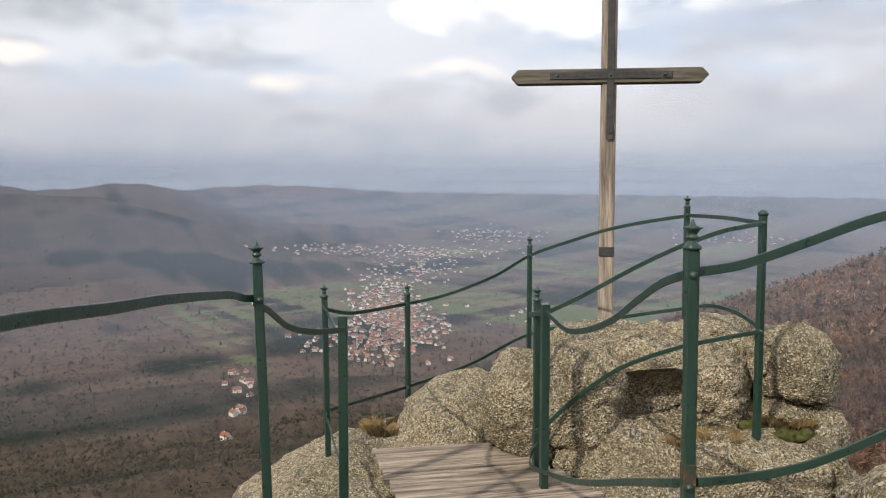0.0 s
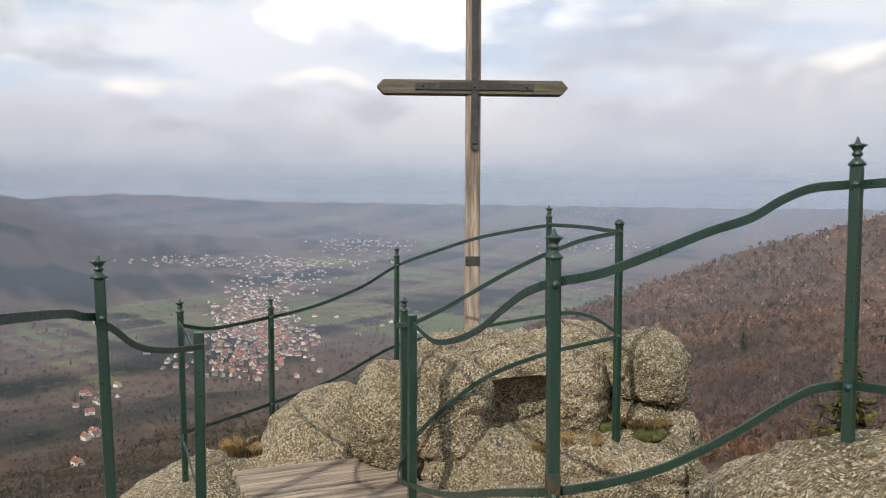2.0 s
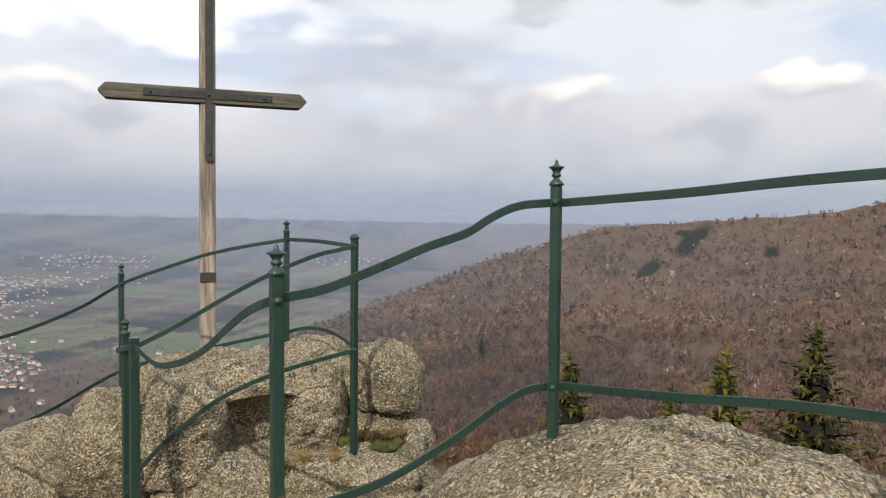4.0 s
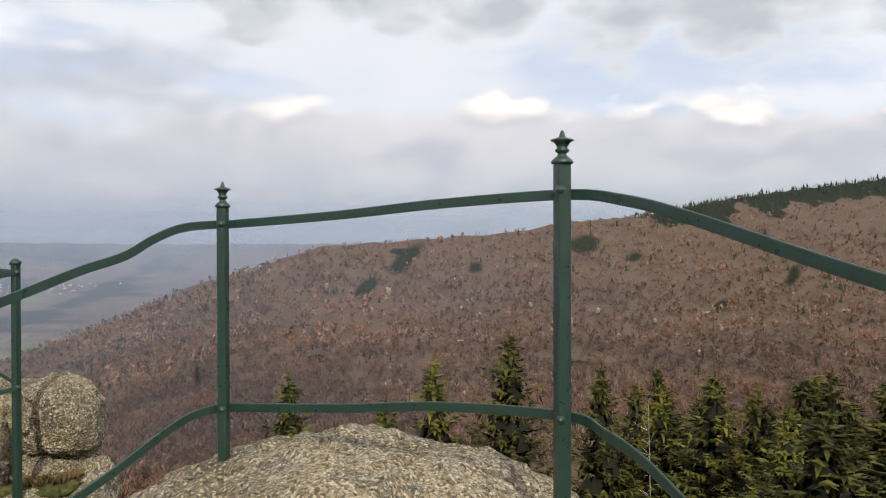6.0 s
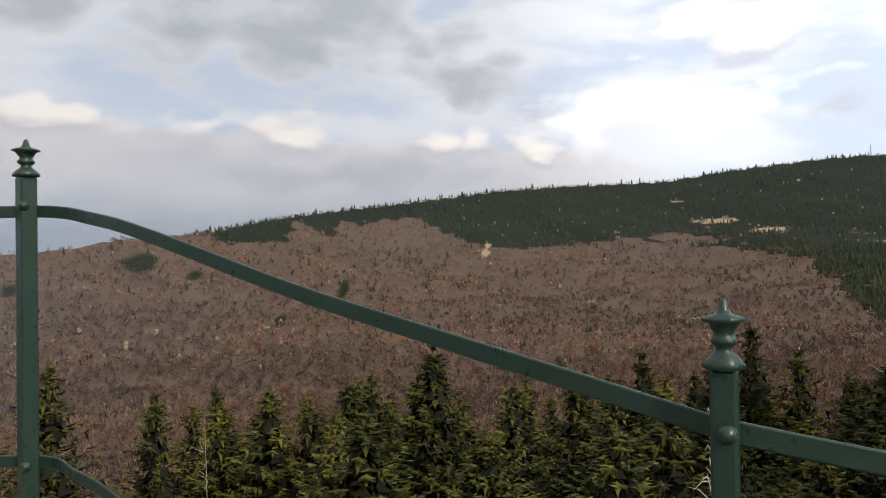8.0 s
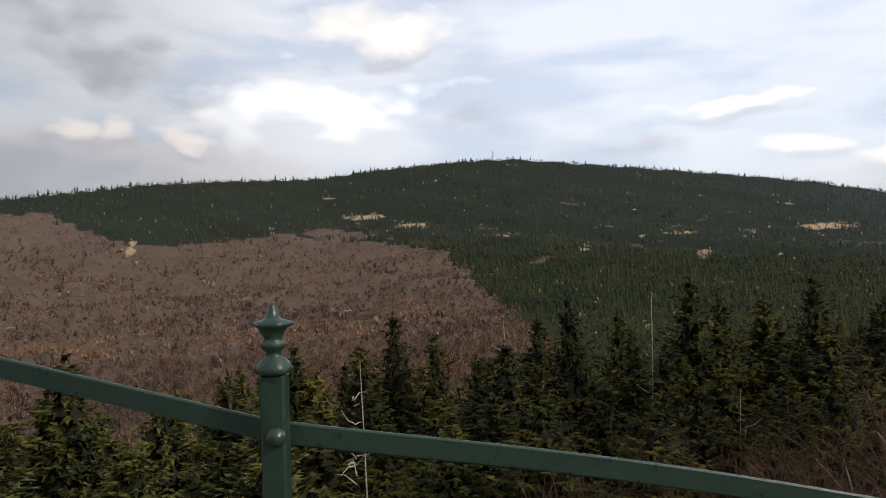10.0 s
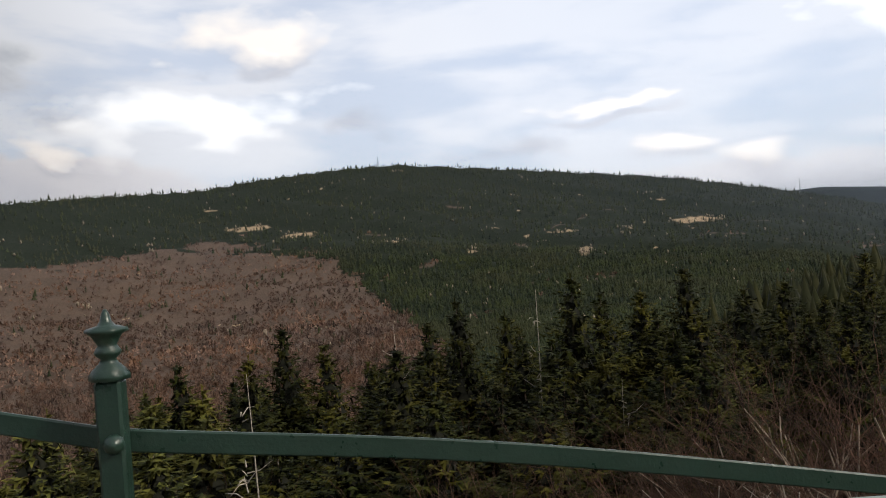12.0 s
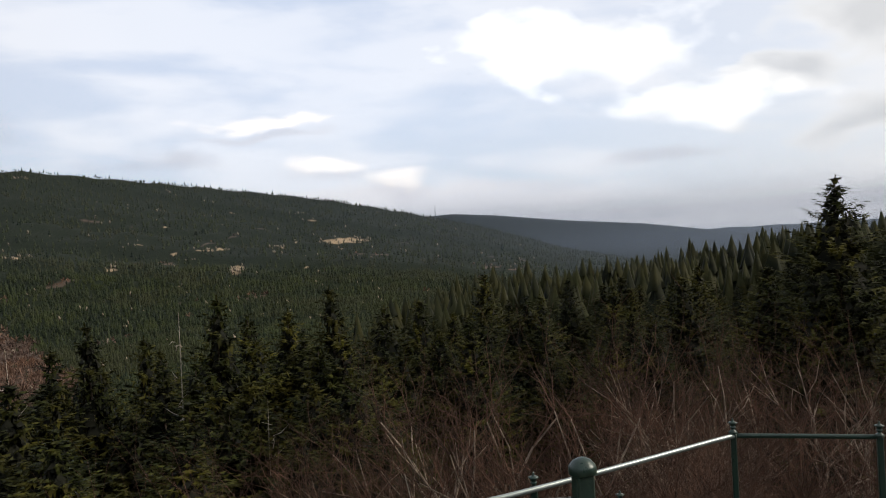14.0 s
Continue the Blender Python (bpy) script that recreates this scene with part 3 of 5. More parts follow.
def land_height(az, r):
    """Height of the land at an azimuth (degrees, clockwise from +y) and distance."""
    az, r = np.broadcast_arrays(np.asarray(az, float), np.asarray(r, float))
    plain = np.interp(np.log(np.maximum(r, 1)), np.log([250, 500, 700, 1000, 1400, 1900, 2900, 3900, 4850]), [-23, -20, -17, -13.2, -9.8, -7.3, -4.6, -2.5, -0.35])
    plain = plain + 0.12 * rough(az, r, 300.0, 1.0) * smoothstep(1200, 2500, r)
    sky = np.interp(az, SKY_AZ, SKY_EL) + 0.03 * np.sin(az * 2.1)
    rs = 4700.0
    d = np.clip((rs - r) / (0.30 * rs), 0, 2)
    far = sky - 3.2 * d**0.8 - 60 * np.clip(d - 0.85, 0, 1) - 4.0 * np.clip((r - rs) / rs, 0, 1)
    mid = np.interp(az, MID_AZ, MID_EL) + 0.03 * np.sin(az * 3.3)
    far = np.maximum(far, mid - 14 * np.clip((3500 - r) / 1100, 0, 3) ** 1.1 - 30 * np.clip((r - 3500) / 2500, 0, 1))
    left = np.interp(az, LEFT_AZ, LEFT_EL)
    hill = left - 11 * np.clip((2500 - r) / 1250, 0, 3) ** 1.1 - 25 * np.clip((r - 2500) / 2500, 0, 1)
    hill = hill + 0.2 * rough(az, r, 220.0, 4.0) * smoothstep(2500, 1800, r)
    rc = np.interp(az, CREST_R_AZ, CREST_R)
    ec = np.interp(az, CREST_AZ, CREST_EL)
    low = np.interp(az, [-180, 0, 30, 60, 100, 130, 180], [-20, -20, -17, -16.5, -13, -9, -6])
    s = np.clip((r - 320) / (rc - 320), 0, 1)
    ridge = low + (ec - low) * s ** np.interp(az, [0, 60, 100, 140], [0.75, 0.72, 0.6, 0.6])
    ridge = ridge + (0.55 * rough(az, r, 170.0, 2.0) + 0.3 * rough(az, r, 60.0, 15.0)) * np.sin(np.pi * s) - 16 * np.clip((r - rc) / rc, 0, 1)
    south = np.interp(az, SOUTH_AZ, SOUTH_EL) + 0.15 * rough(az, r, 260.0, 9.0) * smoothstep(4100, 3500, r)
    south = south - 7 * np.clip((4100 - r) / 1000, 0, 3) - 25 * np.clip((r - 4100) / 2500, 0, 1)
    el = np.maximum(np.maximum(plain, far), np.maximum(np.maximum(hill, ridge), south))
    z_far = EYE + r * np.tan(np.radians(el))
    rows = [np.interp(az, NEAR_AZ, row) for row in NEAR_Z]
    z_near = np.full(r.shape, rows[0])
    for i in range(len(NEAR_R) - 1):
        t = np.clip((r - NEAR_R[i]) / (NEAR_R[i + 1] - NEAR_R[i]), 0, 1)
        z_near = z_near + (rows[i + 1] - rows[i]) * t
    z_near = z_near + 0.03 * r * rough(az, r, 14.0, 3.0) * smoothstep(4, 20, r) * smoothstep(200, 60, r)
    w = smoothstep(260, 420, r)
    return z_near * (1 - w) + z_far * w


def spruce_line(az):
    """The elevation above which the far slope carries spruce instead of beech."""
    return np.interp(az, [20, 50, 56, 60, 63, 67, 72, 74, 77, 81, 87, 91, 95, 99, 101, 104, 107, 108.5, 140], [9, 9, 2.3, 1.1, 1.8, 2.3, 2.7, 1.3, 0.5, 0.55, 1.0, 1.2, 0.5, -0.3, -2.3, -5.2, -8, -30, -30])


def land_cover(az, r, z):
    """Meadow, spruce and bare-rock shares of the land."""
    el = np.degrees(np.arctan2(z - EYE, r))
    patch = rough(az, r, 60.0, 5.0) + 0.7 * rough(az, r, 23.0, 6.0)
    wide = rough(az, r, 210.0, 7.0) + 0.5 * rough(az, r, 90.0, 8.0)
    valley = smoothstep(24, 14, az) * smoothstep(-33, -22, az)
    ec = np.interp(az, CREST_AZ, CREST_EL)
    below = np.interp(az, LEFT_AZ, LEFT_EL)
    open_land = valley * smoothstep(900, 1150, r) * (0.5 + 0.42 * wide + 0.14 * patch)
    hedge = rough(az, r, 34.0, 17.0) + 0.8 * rough(az, r * 2.2, 30.0, 18.0)
    open_land = open_land + valley * 0.30 * hedge
    belt = np.exp(-((el + 8.2) / 1.7) ** 2) + 0.85 * np.exp(-((el + 12.3) / 1.9) ** 2) * smoothstep(-16, -22, az) + 0.55 * np.exp(-((el + 5.2) / 0.8) ** 2) * smoothstep(-14, -6, az)
    open_land = open_land * (0.35 + 0.85 * np.clip(belt, 0, 1))
    open_land = np.where((az < -5) & (r > 1500) & (el < below + 0.2) & (el > -6.4 + 0.1 * (az + 37)), 0.0, open_land)
    open_land = np.where((az > 8) & (el < ec) & (r < 1600), 0, open_land)
    open_land = np.where(r > 2900, np.clip(0.30 + 0.42 * wide, 0, 1) * valley * (az > -11), open_land)
    mountain = smoothstep(54, 58, az) * smoothstep(325, 345, r)
    spruce = mountain * smoothstep(-0.25, 0.25, el - spruce_line(az) + 0.75 * patch)
    spruce = spruce - 0.7 * smoothstep(0.60, 0.95, rough(az, r, 75.0, 21.0) + 0.5 * rough(az, r, 27.0, 22.0)) * smoothstep(96, 102, az) * smoothstep(2300, 1700, r)
    spots = smoothstep(0.85, 1.15, rough(az, r, 33.0, 9.0) + 0.5 * rough(az, r, 12.0, 10.0)) * smoothstep(35, 45, az) * smoothstep(450, 600, r)
    groves = smoothstep(0.75, 1.0, rough(az, r, 47.0, 11.0) + 0.35 * patch) * smoothstep(28, 34, az) * smoothstep(450, 600, r) * smoothstep(60, 54, az)
    for ga, ge, wa, we, tilt in ((39.3, -1.4, 1.0, 1.6, 0.8), (36.5, -3.4, 0.9, 1.2, 0.8), (52.6, -0.2, 1.6, 0.8, 0.0), (44.5, -2.0, 0.8, 0.7, 0.3), (56.0, -1.2, 0.9, 0.6, 0.4), (66.5, -2.5, 0.6, 1.0, 0.3), (62.0, -4.5, 0.7, 0.8, 0.5)):
        da, de = az - ga, el - ge
        groves = np.maximum(groves, np.exp(-(((da - tilt * de) / wa) ** 2 + (de / we) ** 2)) + 0.25 * patch - 0.1)
    spruce = np.maximum(spruce, groves)
    spruce = np.where(r < 330, smoothstep(74, 90, az + 9 * patch) * smoothstep(178, 160, az + 9 * patch) * 0.9, spruce)
    spruce = np.where((az < np.where(r > 1500, 24, 9)) & (r > 1000), np.clip(0.34 - 0.6 * wide, 0, 1), spruce)
    spruce = np.where((az < 9) & (r > 60) & (r <= 1000), np.clip(0.43 + 0.16 * wide + 0.10 * patch, 0, 1), spruce)
    dark_hill = smoothstep(-9, -13, az) * ((r > 1450) & (r < 2650) & (el < below + 0.3) & (el > -6.6 + 0.1 * (az + 37))) + 0.9 * ((r > 2750) & (r < 3600) & (az < -12) & (el > -3.2))
    spruce = np.maximum(spruce, 0.46 * np.clip(dark_hill, 0, 1) + 0.12 * wide * (dark_hill > 0))
    clearing = np.zeros(az.shape)
    for ca, ce, wa, we in ((93.5, 2.2, 2.6, 0.28), (97.0, 1.5, 2.0, 0.30), (103.9, 0.5, 1.2, 0.16), (115.9, 0.4, 1.7, 0.16), (114.4, -0.2, 1.0, 0.14), (117.8, -1.1, 0.9, 0.5), (125.8, 0.55, 2.4, 0.30), (121.0, 0.3, 1.0, 0.10), (123.2, 2.2, 2.0, 0.10), (105.0, 5.75, 1.5, 0.12), (90.6, 3.6, 1.0, 0.12), (77.1, 0.2, 0.5, 0.7), (109.5, -0.6, 0.7, 0.25), (111.0, 1.0, 1.0, 0.12)):
        clearing = clearing + np.exp(-(((az - ca) / wa) ** 2 + ((el - ce) / we) ** 2))
    bare = np.maximum(0.75 * spots, clearing * (0.72 + 0.45 * rough(az, r, 17.0, 12.0)))
    return np.clip(open_land, 0, 1), np.clip(spruce, 0, 1), np.clip(bare, 0, 1)


def build_land():
    az = np.concatenate([np.arange(-180, -46, 3.0), np.arange(-45, 168, 0.3), np.arange(168, 180, 3.0)])
    r = np.concatenate([[0.0, 2, 4, 6, 8], np.geomspace(10, 330, 34), np.geomspace(345, 4860, 160)])
    A, R = np.meshgrid(az, r, indexing="ij")
    Z = land_height(A, R)
    X, Y = R * np.sin(np.radians(A)), R * np.cos(np.radians(A))
    na, nr = A.shape
    verts = np.stack([X, Y, Z], -1).reshape(-1, 3)
    i, j = np.meshgrid(np.arange(na), np.arange(nr - 1), indexing="ij")
    i2 = (i + 1) % na
    a, b, c, d = i * nr + j, i * nr + j + 1, i2 * nr + j + 1, i2 * nr + j
    tris = np.concatenate([np.stack([a, c, b], -1).reshape(-1, 3), np.stack([a, d, c], -1).reshape(-1, 3)])
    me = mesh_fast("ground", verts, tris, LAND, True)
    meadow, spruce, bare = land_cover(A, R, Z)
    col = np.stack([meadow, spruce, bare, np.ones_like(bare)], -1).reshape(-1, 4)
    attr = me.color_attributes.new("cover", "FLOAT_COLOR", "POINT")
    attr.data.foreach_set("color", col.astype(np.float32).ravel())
    ob = new("ground", me)
    tagged(ob, "wooded hills and a green valley floor reaching the horizon", "ground", "", "structure")


build_land()


def build_haze():
    """Added see-through sheets that stand in for haze over the valley and before the far hills; each thickens upward
    from the ground it stands on.
    """
    for r in HAZE_RINGS:
        az = np.arange(-180, 180, 1.5)
        up = np.array([0, 6, 14, 26, 44, 70, 110, 160, 220, 300, 400, 520, 700.0])
        A, U = np.meshgrid(az, up, indexing="ij")
        Z = land_height(A, np.full(A.shape, float(r))) + U
        na, nu = A.shape
        verts = np.stack([r * np.sin(np.radians(A)), r * np.cos(np.radians(A)), Z], -1).reshape(-1, 3)
        i, j = np.meshgrid(np.arange(na), np.arange(nu - 1), indexing="ij")
        i2 = (i + 1) % na
        a, b, c, d = i * nu + j, i * nu + j + 1, i2 * nu + j + 1, i2 * nu + j
        tris = np.concatenate([np.stack([a, b, c], -1).reshape(-1, 3), np.stack([a, c, d], -1).reshape(-1, 3)])
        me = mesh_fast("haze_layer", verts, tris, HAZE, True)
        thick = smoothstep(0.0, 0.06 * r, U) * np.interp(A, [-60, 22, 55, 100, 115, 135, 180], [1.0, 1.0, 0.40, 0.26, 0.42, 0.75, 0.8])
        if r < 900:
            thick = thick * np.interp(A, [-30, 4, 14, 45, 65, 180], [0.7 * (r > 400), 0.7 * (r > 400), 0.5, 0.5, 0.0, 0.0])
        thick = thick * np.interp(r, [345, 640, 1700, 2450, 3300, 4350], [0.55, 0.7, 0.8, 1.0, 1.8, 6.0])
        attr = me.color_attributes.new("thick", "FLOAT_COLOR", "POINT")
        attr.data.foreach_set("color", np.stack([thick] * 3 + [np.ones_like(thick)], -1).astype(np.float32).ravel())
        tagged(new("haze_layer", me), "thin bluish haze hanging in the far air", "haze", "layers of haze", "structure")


build_haze()


# ---- rocks ----
def rock_mesh(name, radii, seed, k=2.5, lumps=0.16, level=5, carves=(), centre=(0, 0, 0), cuts=()):
    """A weathered granite boulder: squared ellipsoid, lumpy and pitted; carves are ellipsoids worn out of it, cuts are joints."""
    bm = bmesh.new()
    bmesh.ops.create_icosphere(bm, subdivisions=level, radius=1.0)
    off, c = Vector((seed * 3.7, seed * 1.9, seed * 5.3)), Vector(centre)
    size = min(radii)
    for v in bm.verts:
        n = v.co.normalized()
        q = n / (abs(n.x) ** k + abs(n.y) ** k + abs(n.z) ** k) ** (1 / k)
        p = Vector((q.x * radii[0], q.y * radii[1], q.z * radii[2]))
        w = p + c
        big = noise.fractal(w * 0.9 / max(size, 0.4) + off, 1.0, 2.0, 3)
        mid = noise.fractal(w * 3.2 + off, 0.8, 2.1, 5)
        ridge = 1 - abs(noise.noise(w * 2.1 - off)) * 2
        crack = -0.05 * max(0.0, ridge - 0.86) / 0.14
        p += n * (big * lumps * size + mid * 0.055 + crack * min(1.0, size * 2) + noise.noise(w * 13 + off) * 0.026 + noise.noise(w * 27 - off) * 0.014)
        for (px, py, pz), (nx, ny, nz), width, deep in cuts:
            dist = (p + c - Vector((px, py, pz))).dot(Vector((nx, ny, nz)).normalized()) + 0.03 * noise.noise(w * 5)
            p -= n * deep * math.exp(-((dist / width) ** 2))
        for cc, cr in carves:
            rel = p + c - Vector(cc)
            e = Vector((rel.x / cr[0], rel.y / cr[1], rel.z / cr[2]))
            if 1e-4 < e.length < 1:
                e = e.normalized() * (1 + 0.08 * noise.noise(w * 6))
                p = Vector((e.x * cr[0], e.y * cr[1], e.z * cr[2])) + Vector(cc) - c
        v.co = p
    return bm_mesh(name, bm, GRANITE, True)


def boulder(label, centre, radii, seed, turn=0.0, tip=0.0, group="summit boulders", **kw):
    me = rock_mesh("boulder", radii, seed, centre=centre, **kw)
    ob = thing("boulder", label, "boulder", (0, 0, 0), group, "", me)
    ob.matrix_basis = Matrix.Translation(centre) @ pose(0, 0, 0, tip, 0, turn)
    return ob


# the outcrop under the look-out and the boulders that carry the cross
boulder("broad grey granite outcrop under the boardwalk", (-0.45, 6.35, -1.78), (2.15, 1.75, 1.08), 1, lumps=0.06, level=6)
boulder("low rounded granite slab beyond the boardwalk", (0.2, 6.95, -1.0), (1.35, 0.8, 0.86), 2, lumps=0.1, cuts=[((-0.3, 6.9, -0.3), (0.9, -0.3, 0.3), 0.02, 0.05)])
boulder("rounded yellowish granite boulder beside the gate", (0.24, 6.12, -0.26), (0.42, 0.40, 0.48), 3, k=2.3, lumps=0.10)
boulder("smooth bulging granite lobe over a dark gap", (0.65, 5.88, -0.11), (0.35, 0.35, 0.48), 17, k=2.5, lumps=0.06)
boulder("great granite boulder hollowed below an overhanging brow", (1.17, 6.50, -0.10), (0.88, 0.74, 0.50), 4, 0.0, 0.0, k=3.0, lumps=0.08, level=6, carves=[((1.27, 5.70, -0.10), (0.54, 0.44, 0.27)), ((1.62, 5.66, -0.12), (0.30, 0.30, 0.20))], cuts=[((1.5, 5.9, 0.12), (1.0, 0.3, -0.4), 0.025, 0.06)])
boulder("granite slab under the blocky boulder", (2.34, 6.10, -0.42), (0.40, 0.44, 0.34), 19, k=2.7, lumps=0.1)
boulder("low granite boulder behind the overhanging brow", (1.85, 6.75, -0.02), (0.45, 0.50, 0.47), 18, k=2.5, lumps=0.1)
boulder("blocky granite boulder at the edge of the drop", (2.34, 6.05, 0.17), (0.29, 0.40, 0.29), 5, 12.0, 0.0, k=2.7, lumps=0.12)
boulder("upright granite block behind a post", (1.73, 6.02, -0.07), (0.25, 0.30, 0.31), 6, -20.0, 14.0, k=2.8, lumps=0.14, cuts=[((1.7, 5.75, 0.10), (0.2, 0.3, 1.0), 0.02, 0.05), ((1.62, 5.7, 0.0), (1.0, 0.1, 0.5), 0.015, 0.035)])
boulder("smooth granite basin floor below the brow", (1.26, 5.92, -0.71), (0.84, 0.56, 0.44), 8, -4.0, 3.0, k=2.8, lumps=0.05)
boulder("cracked granite ledge with moss on top", (2.0, 5.55, -0.60), (0.64, 0.46, 0.34), 9, 8.0, 0.0, k=3.0, lumps=0.14, cuts=[((2.25, 5.5, -0.4), (1.0, 0.2, 0.1), 0.03, 0.09), ((1.75, 5.4, -0.4), (0.8, -0.4, 0.2), 0.025, 0.07), ((2.0, 5.2, -0.50), (0.1, 0.2, 1.0), 0.025, 0.06)])
boulder("small granite boulder wedged under the ledge", (1.10, 5.32, -0.82), (0.36, 0.30, 0.29), 10, lumps=0.12)
boulder("dark granite block under the ledge", (2.2, 5.3, -1.12), (0.62, 0.55, 0.42), 11, 20.0, k=2.8, lumps=0.16)
boulder("granite foot of the cross outcrop", (1.2, 6.9, -1.75), (1.9, 1.5, 1.35), 12, lumps=0.1)
boulder("broad lichen-speckled granite dome inside the railing", (2.62, 2.38, -0.86), (1.50, 1.62, 1.50), 13, -10.0, k=2.2, lumps=0.035, level=6)
boulder("low granite boulder beside the dome", (3.05, 1.02, -0.22), (0.62, 0.75, 0.72), 14, 15.0, k=2.4, lumps=0.10)
boulder("granite block under a railing post", (0.90, 2.80, -0.48), (0.24, 0.26, 0.70), 15, lumps=0.08)
boulder("flat granite top of the look-out", (0.1, 0.3, -0.85), (2.2, 3.1, 0.86), 16, k=5.0, lumps=0.03)


def tuft(label, at, r, count, height, mat, seed, lean=0.6):
    """A tuft of thin blades."""
    rnd = random.Random(seed)
    verts, faces = [], []
    for _ in range(count):
        a, d = rnd.uniform(0, 2 * math.pi), r * math.sqrt(rnd.random())
        x, y = d * math.cos(a), d * math.sin(a)
        h, w = height * rnd.uniform(0.5, 1.1), 0.004
        b = rnd.uniform(0, 2 * math.pi)
        lx, ly = math.cos(a) * lean * h * rnd.random(), math.sin(a) * lean * h * rnd.random()
        i = len(verts)
        verts += [(x - w * math.cos(b), y - w * math.sin(b), -0.03), (x + w * math.cos(b), y + w * math.sin(b), -0.03), (x + lx * 0.5, y + ly * 0.5, h * 0.6), (x + lx, y + ly, h * 0.85)]
        faces += [(i, i + 1, i + 2), (i + 1, i + 3, i + 2)]
    thing("grass_tuft", label, "grass", at, "dry grass on the rocks", "", mesh_from("grass_tuft", verts, faces, mat))


tuft("dry yellow grass tuft on the outcrop", (-1.16, 6.75, -0.72), 0.20, 900, 0.10, STRAW, 1, 1.0)
tuft("dry grass tuft in a rock crevice", (2.22, 5.80, -0.22), 0.22, 900, 0.06, STRAW, 2, 1.4)
tuft("short dry grass along the basin rim", (1.66, 5.52, -0.28), 0.17, 500, 0.045, STRAW, 3, 1.4)
tuft("sparse dry grass behind a post", (1.36, 5.50, -0.32), 0.09, 200, 0.04, STRAW, 4, 1.4)


def cushion(label, at, radii, seed):
    me = rock_mesh("moss_cushion", radii, seed, k=2.0, lumps=0.5, level=4, centre=at)
    me.materials.clear()
    me.materials.append(MOSS)
    ob = thing("moss_cushion", label, "moss", at, "moss on the ledge", "", me)
    return ob


cushion("dark green moss cushion on the granite ledge", (2.16, 5.62, -0.27), (0.22, 0.15, 0.06), 21)
cushion("flat green moss patch in a crevice", (2.02, 5.74, -0.26), (0.14, 0.12, 0.05), 22)

# ---- boardwalk ----
U, V = Vector((0.945, 0.327, 0)), Vector((-0.327, 0.945, 0))


def build_boardwalk():
    walk_ob = thing("boardwalk", "worn grey plank boardwalk between the gate posts", "boardwalk", (-0.36, 5.55, -0.62))
    rnd = random.Random(5)
    rot = math.degrees(math.atan2(U.y, U.x))
    for i in range(22):
        v = 0.50 - i * 0.122
        half = 0.60 + 0.075 * min(i, 10) / 5
        bm = box_bm((-half + rnd.uniform(-0.02, 0.02), -0.050, -0.038), (half + rnd.uniform(-0.03, 0.03), 0.050, 0.0), 0.006)
        ob = part("plank", bm, PLANK, walk_ob)
        ob.matrix_basis = pose(*(V * v), 0, 0, rot) @ pose(0.02 * i, 0, rnd.uniform(-0.004, 0.004), 0, rnd.uniform(-0.5, 0.5), rnd.uniform(-0.5, 0.5))
    for s in (-0.42, 0.45):
        ob = part("joist", box_bm((-0.04, -2.1, -0.16), (0.04, 0.5, -0.04), 0.006), PLANK, walk_ob)
        ob.matrix_basis = pose(*(U * s), 0, 0, rot)


build_boardwalk()

# ---- railings ----
FINIAL = [(0.020, 0.0), (0.033, 0.002), (0.034, 0.010), (0.028, 0.020), (0.017, 0.030), (0.013, 0.037), (0.021, 0.043), (0.024, 0.049), (0.020, 0.055), (0.016, 0.060), (0.022, 0.070), (0.027, 0.078), (0.036, 0.083), (0.034, 0.088), (0.016, 0.093), (0.010, 0.100), (0.007, 0.112), (0.003, 0.120)]
CAP = [(0.030, 0.0), (0.036, 0.004), (0.036, 0.022), (0.033, 0.027), (0.022, 0.040), (0.010, 0.046), (0.002, 0.048)]
finial_mesh = bm_mesh("finial", lathe(FINIAL, 16, 6), IRON, True)
cap_mesh = bm_mesh("cap", lathe(CAP, 10), IRON, True)
dome_mesh = bm_mesh("bolt", lathe([(0.017, 0.0), (0.017, 0.004), (0.013, 0.010), (0.007, 0.015), (0.001, 0.017)], 10), IRON, True)


def add_post(rail, at, top, base, side=0.046, turn=20.0, lean=(0, 0), head="finial", bolts=(), rusty=False):
    """A square iron post from base to top (height of its tip), with its turned head and rail bolts."""
    tall = {"finial": 0.118, "cap": 0.046, "bare": 0.0}[head]
    h = top - tall - base
    bm = box_bm((-side / 2, -side / 2, 0), (side / 2, side / 2, h), 0.005)
    ob = part("post", bm, IRON, rail)
    ob.matrix_basis = Matrix.Translation((at[0], at[1], base)) @ Matrix.Shear("XY", 4, (lean[0], lean[1])) @ pose(0, 0, 0, 0, 0, turn)
    if head != "bare":
        f = part("finial" if head == "finial" else "cap", finial_mesh if head == "finial" else cap_mesh, IRON, ob)
        f.location = (0, 0, h - 0.002)
        k = side / 0.046
        f.scale = (k, k, 1)
    for z, az in bolts:
        b = part("bolt", dome_mesh, IRON, ob)
        b.matrix_basis = pose(0, 0, z - base, 0, 0, az - turn) @ pose(0, -side * 0.56, 0, 90, 0, 0)
    if rusty:
        part("rust_patch", box_bm((-side / 2 - 0.002, -side / 2 - 0.002, 0.24), (side / 2 + 0.002, side / 2 + 0.002, 0.33), 0.004), RUST, ob, "rusted patch of flaking paint")
    return ob


def add_rail(rail, name, pts, **kw):
    return part(name, flat_bar(pts, **kw), IRON, rail)


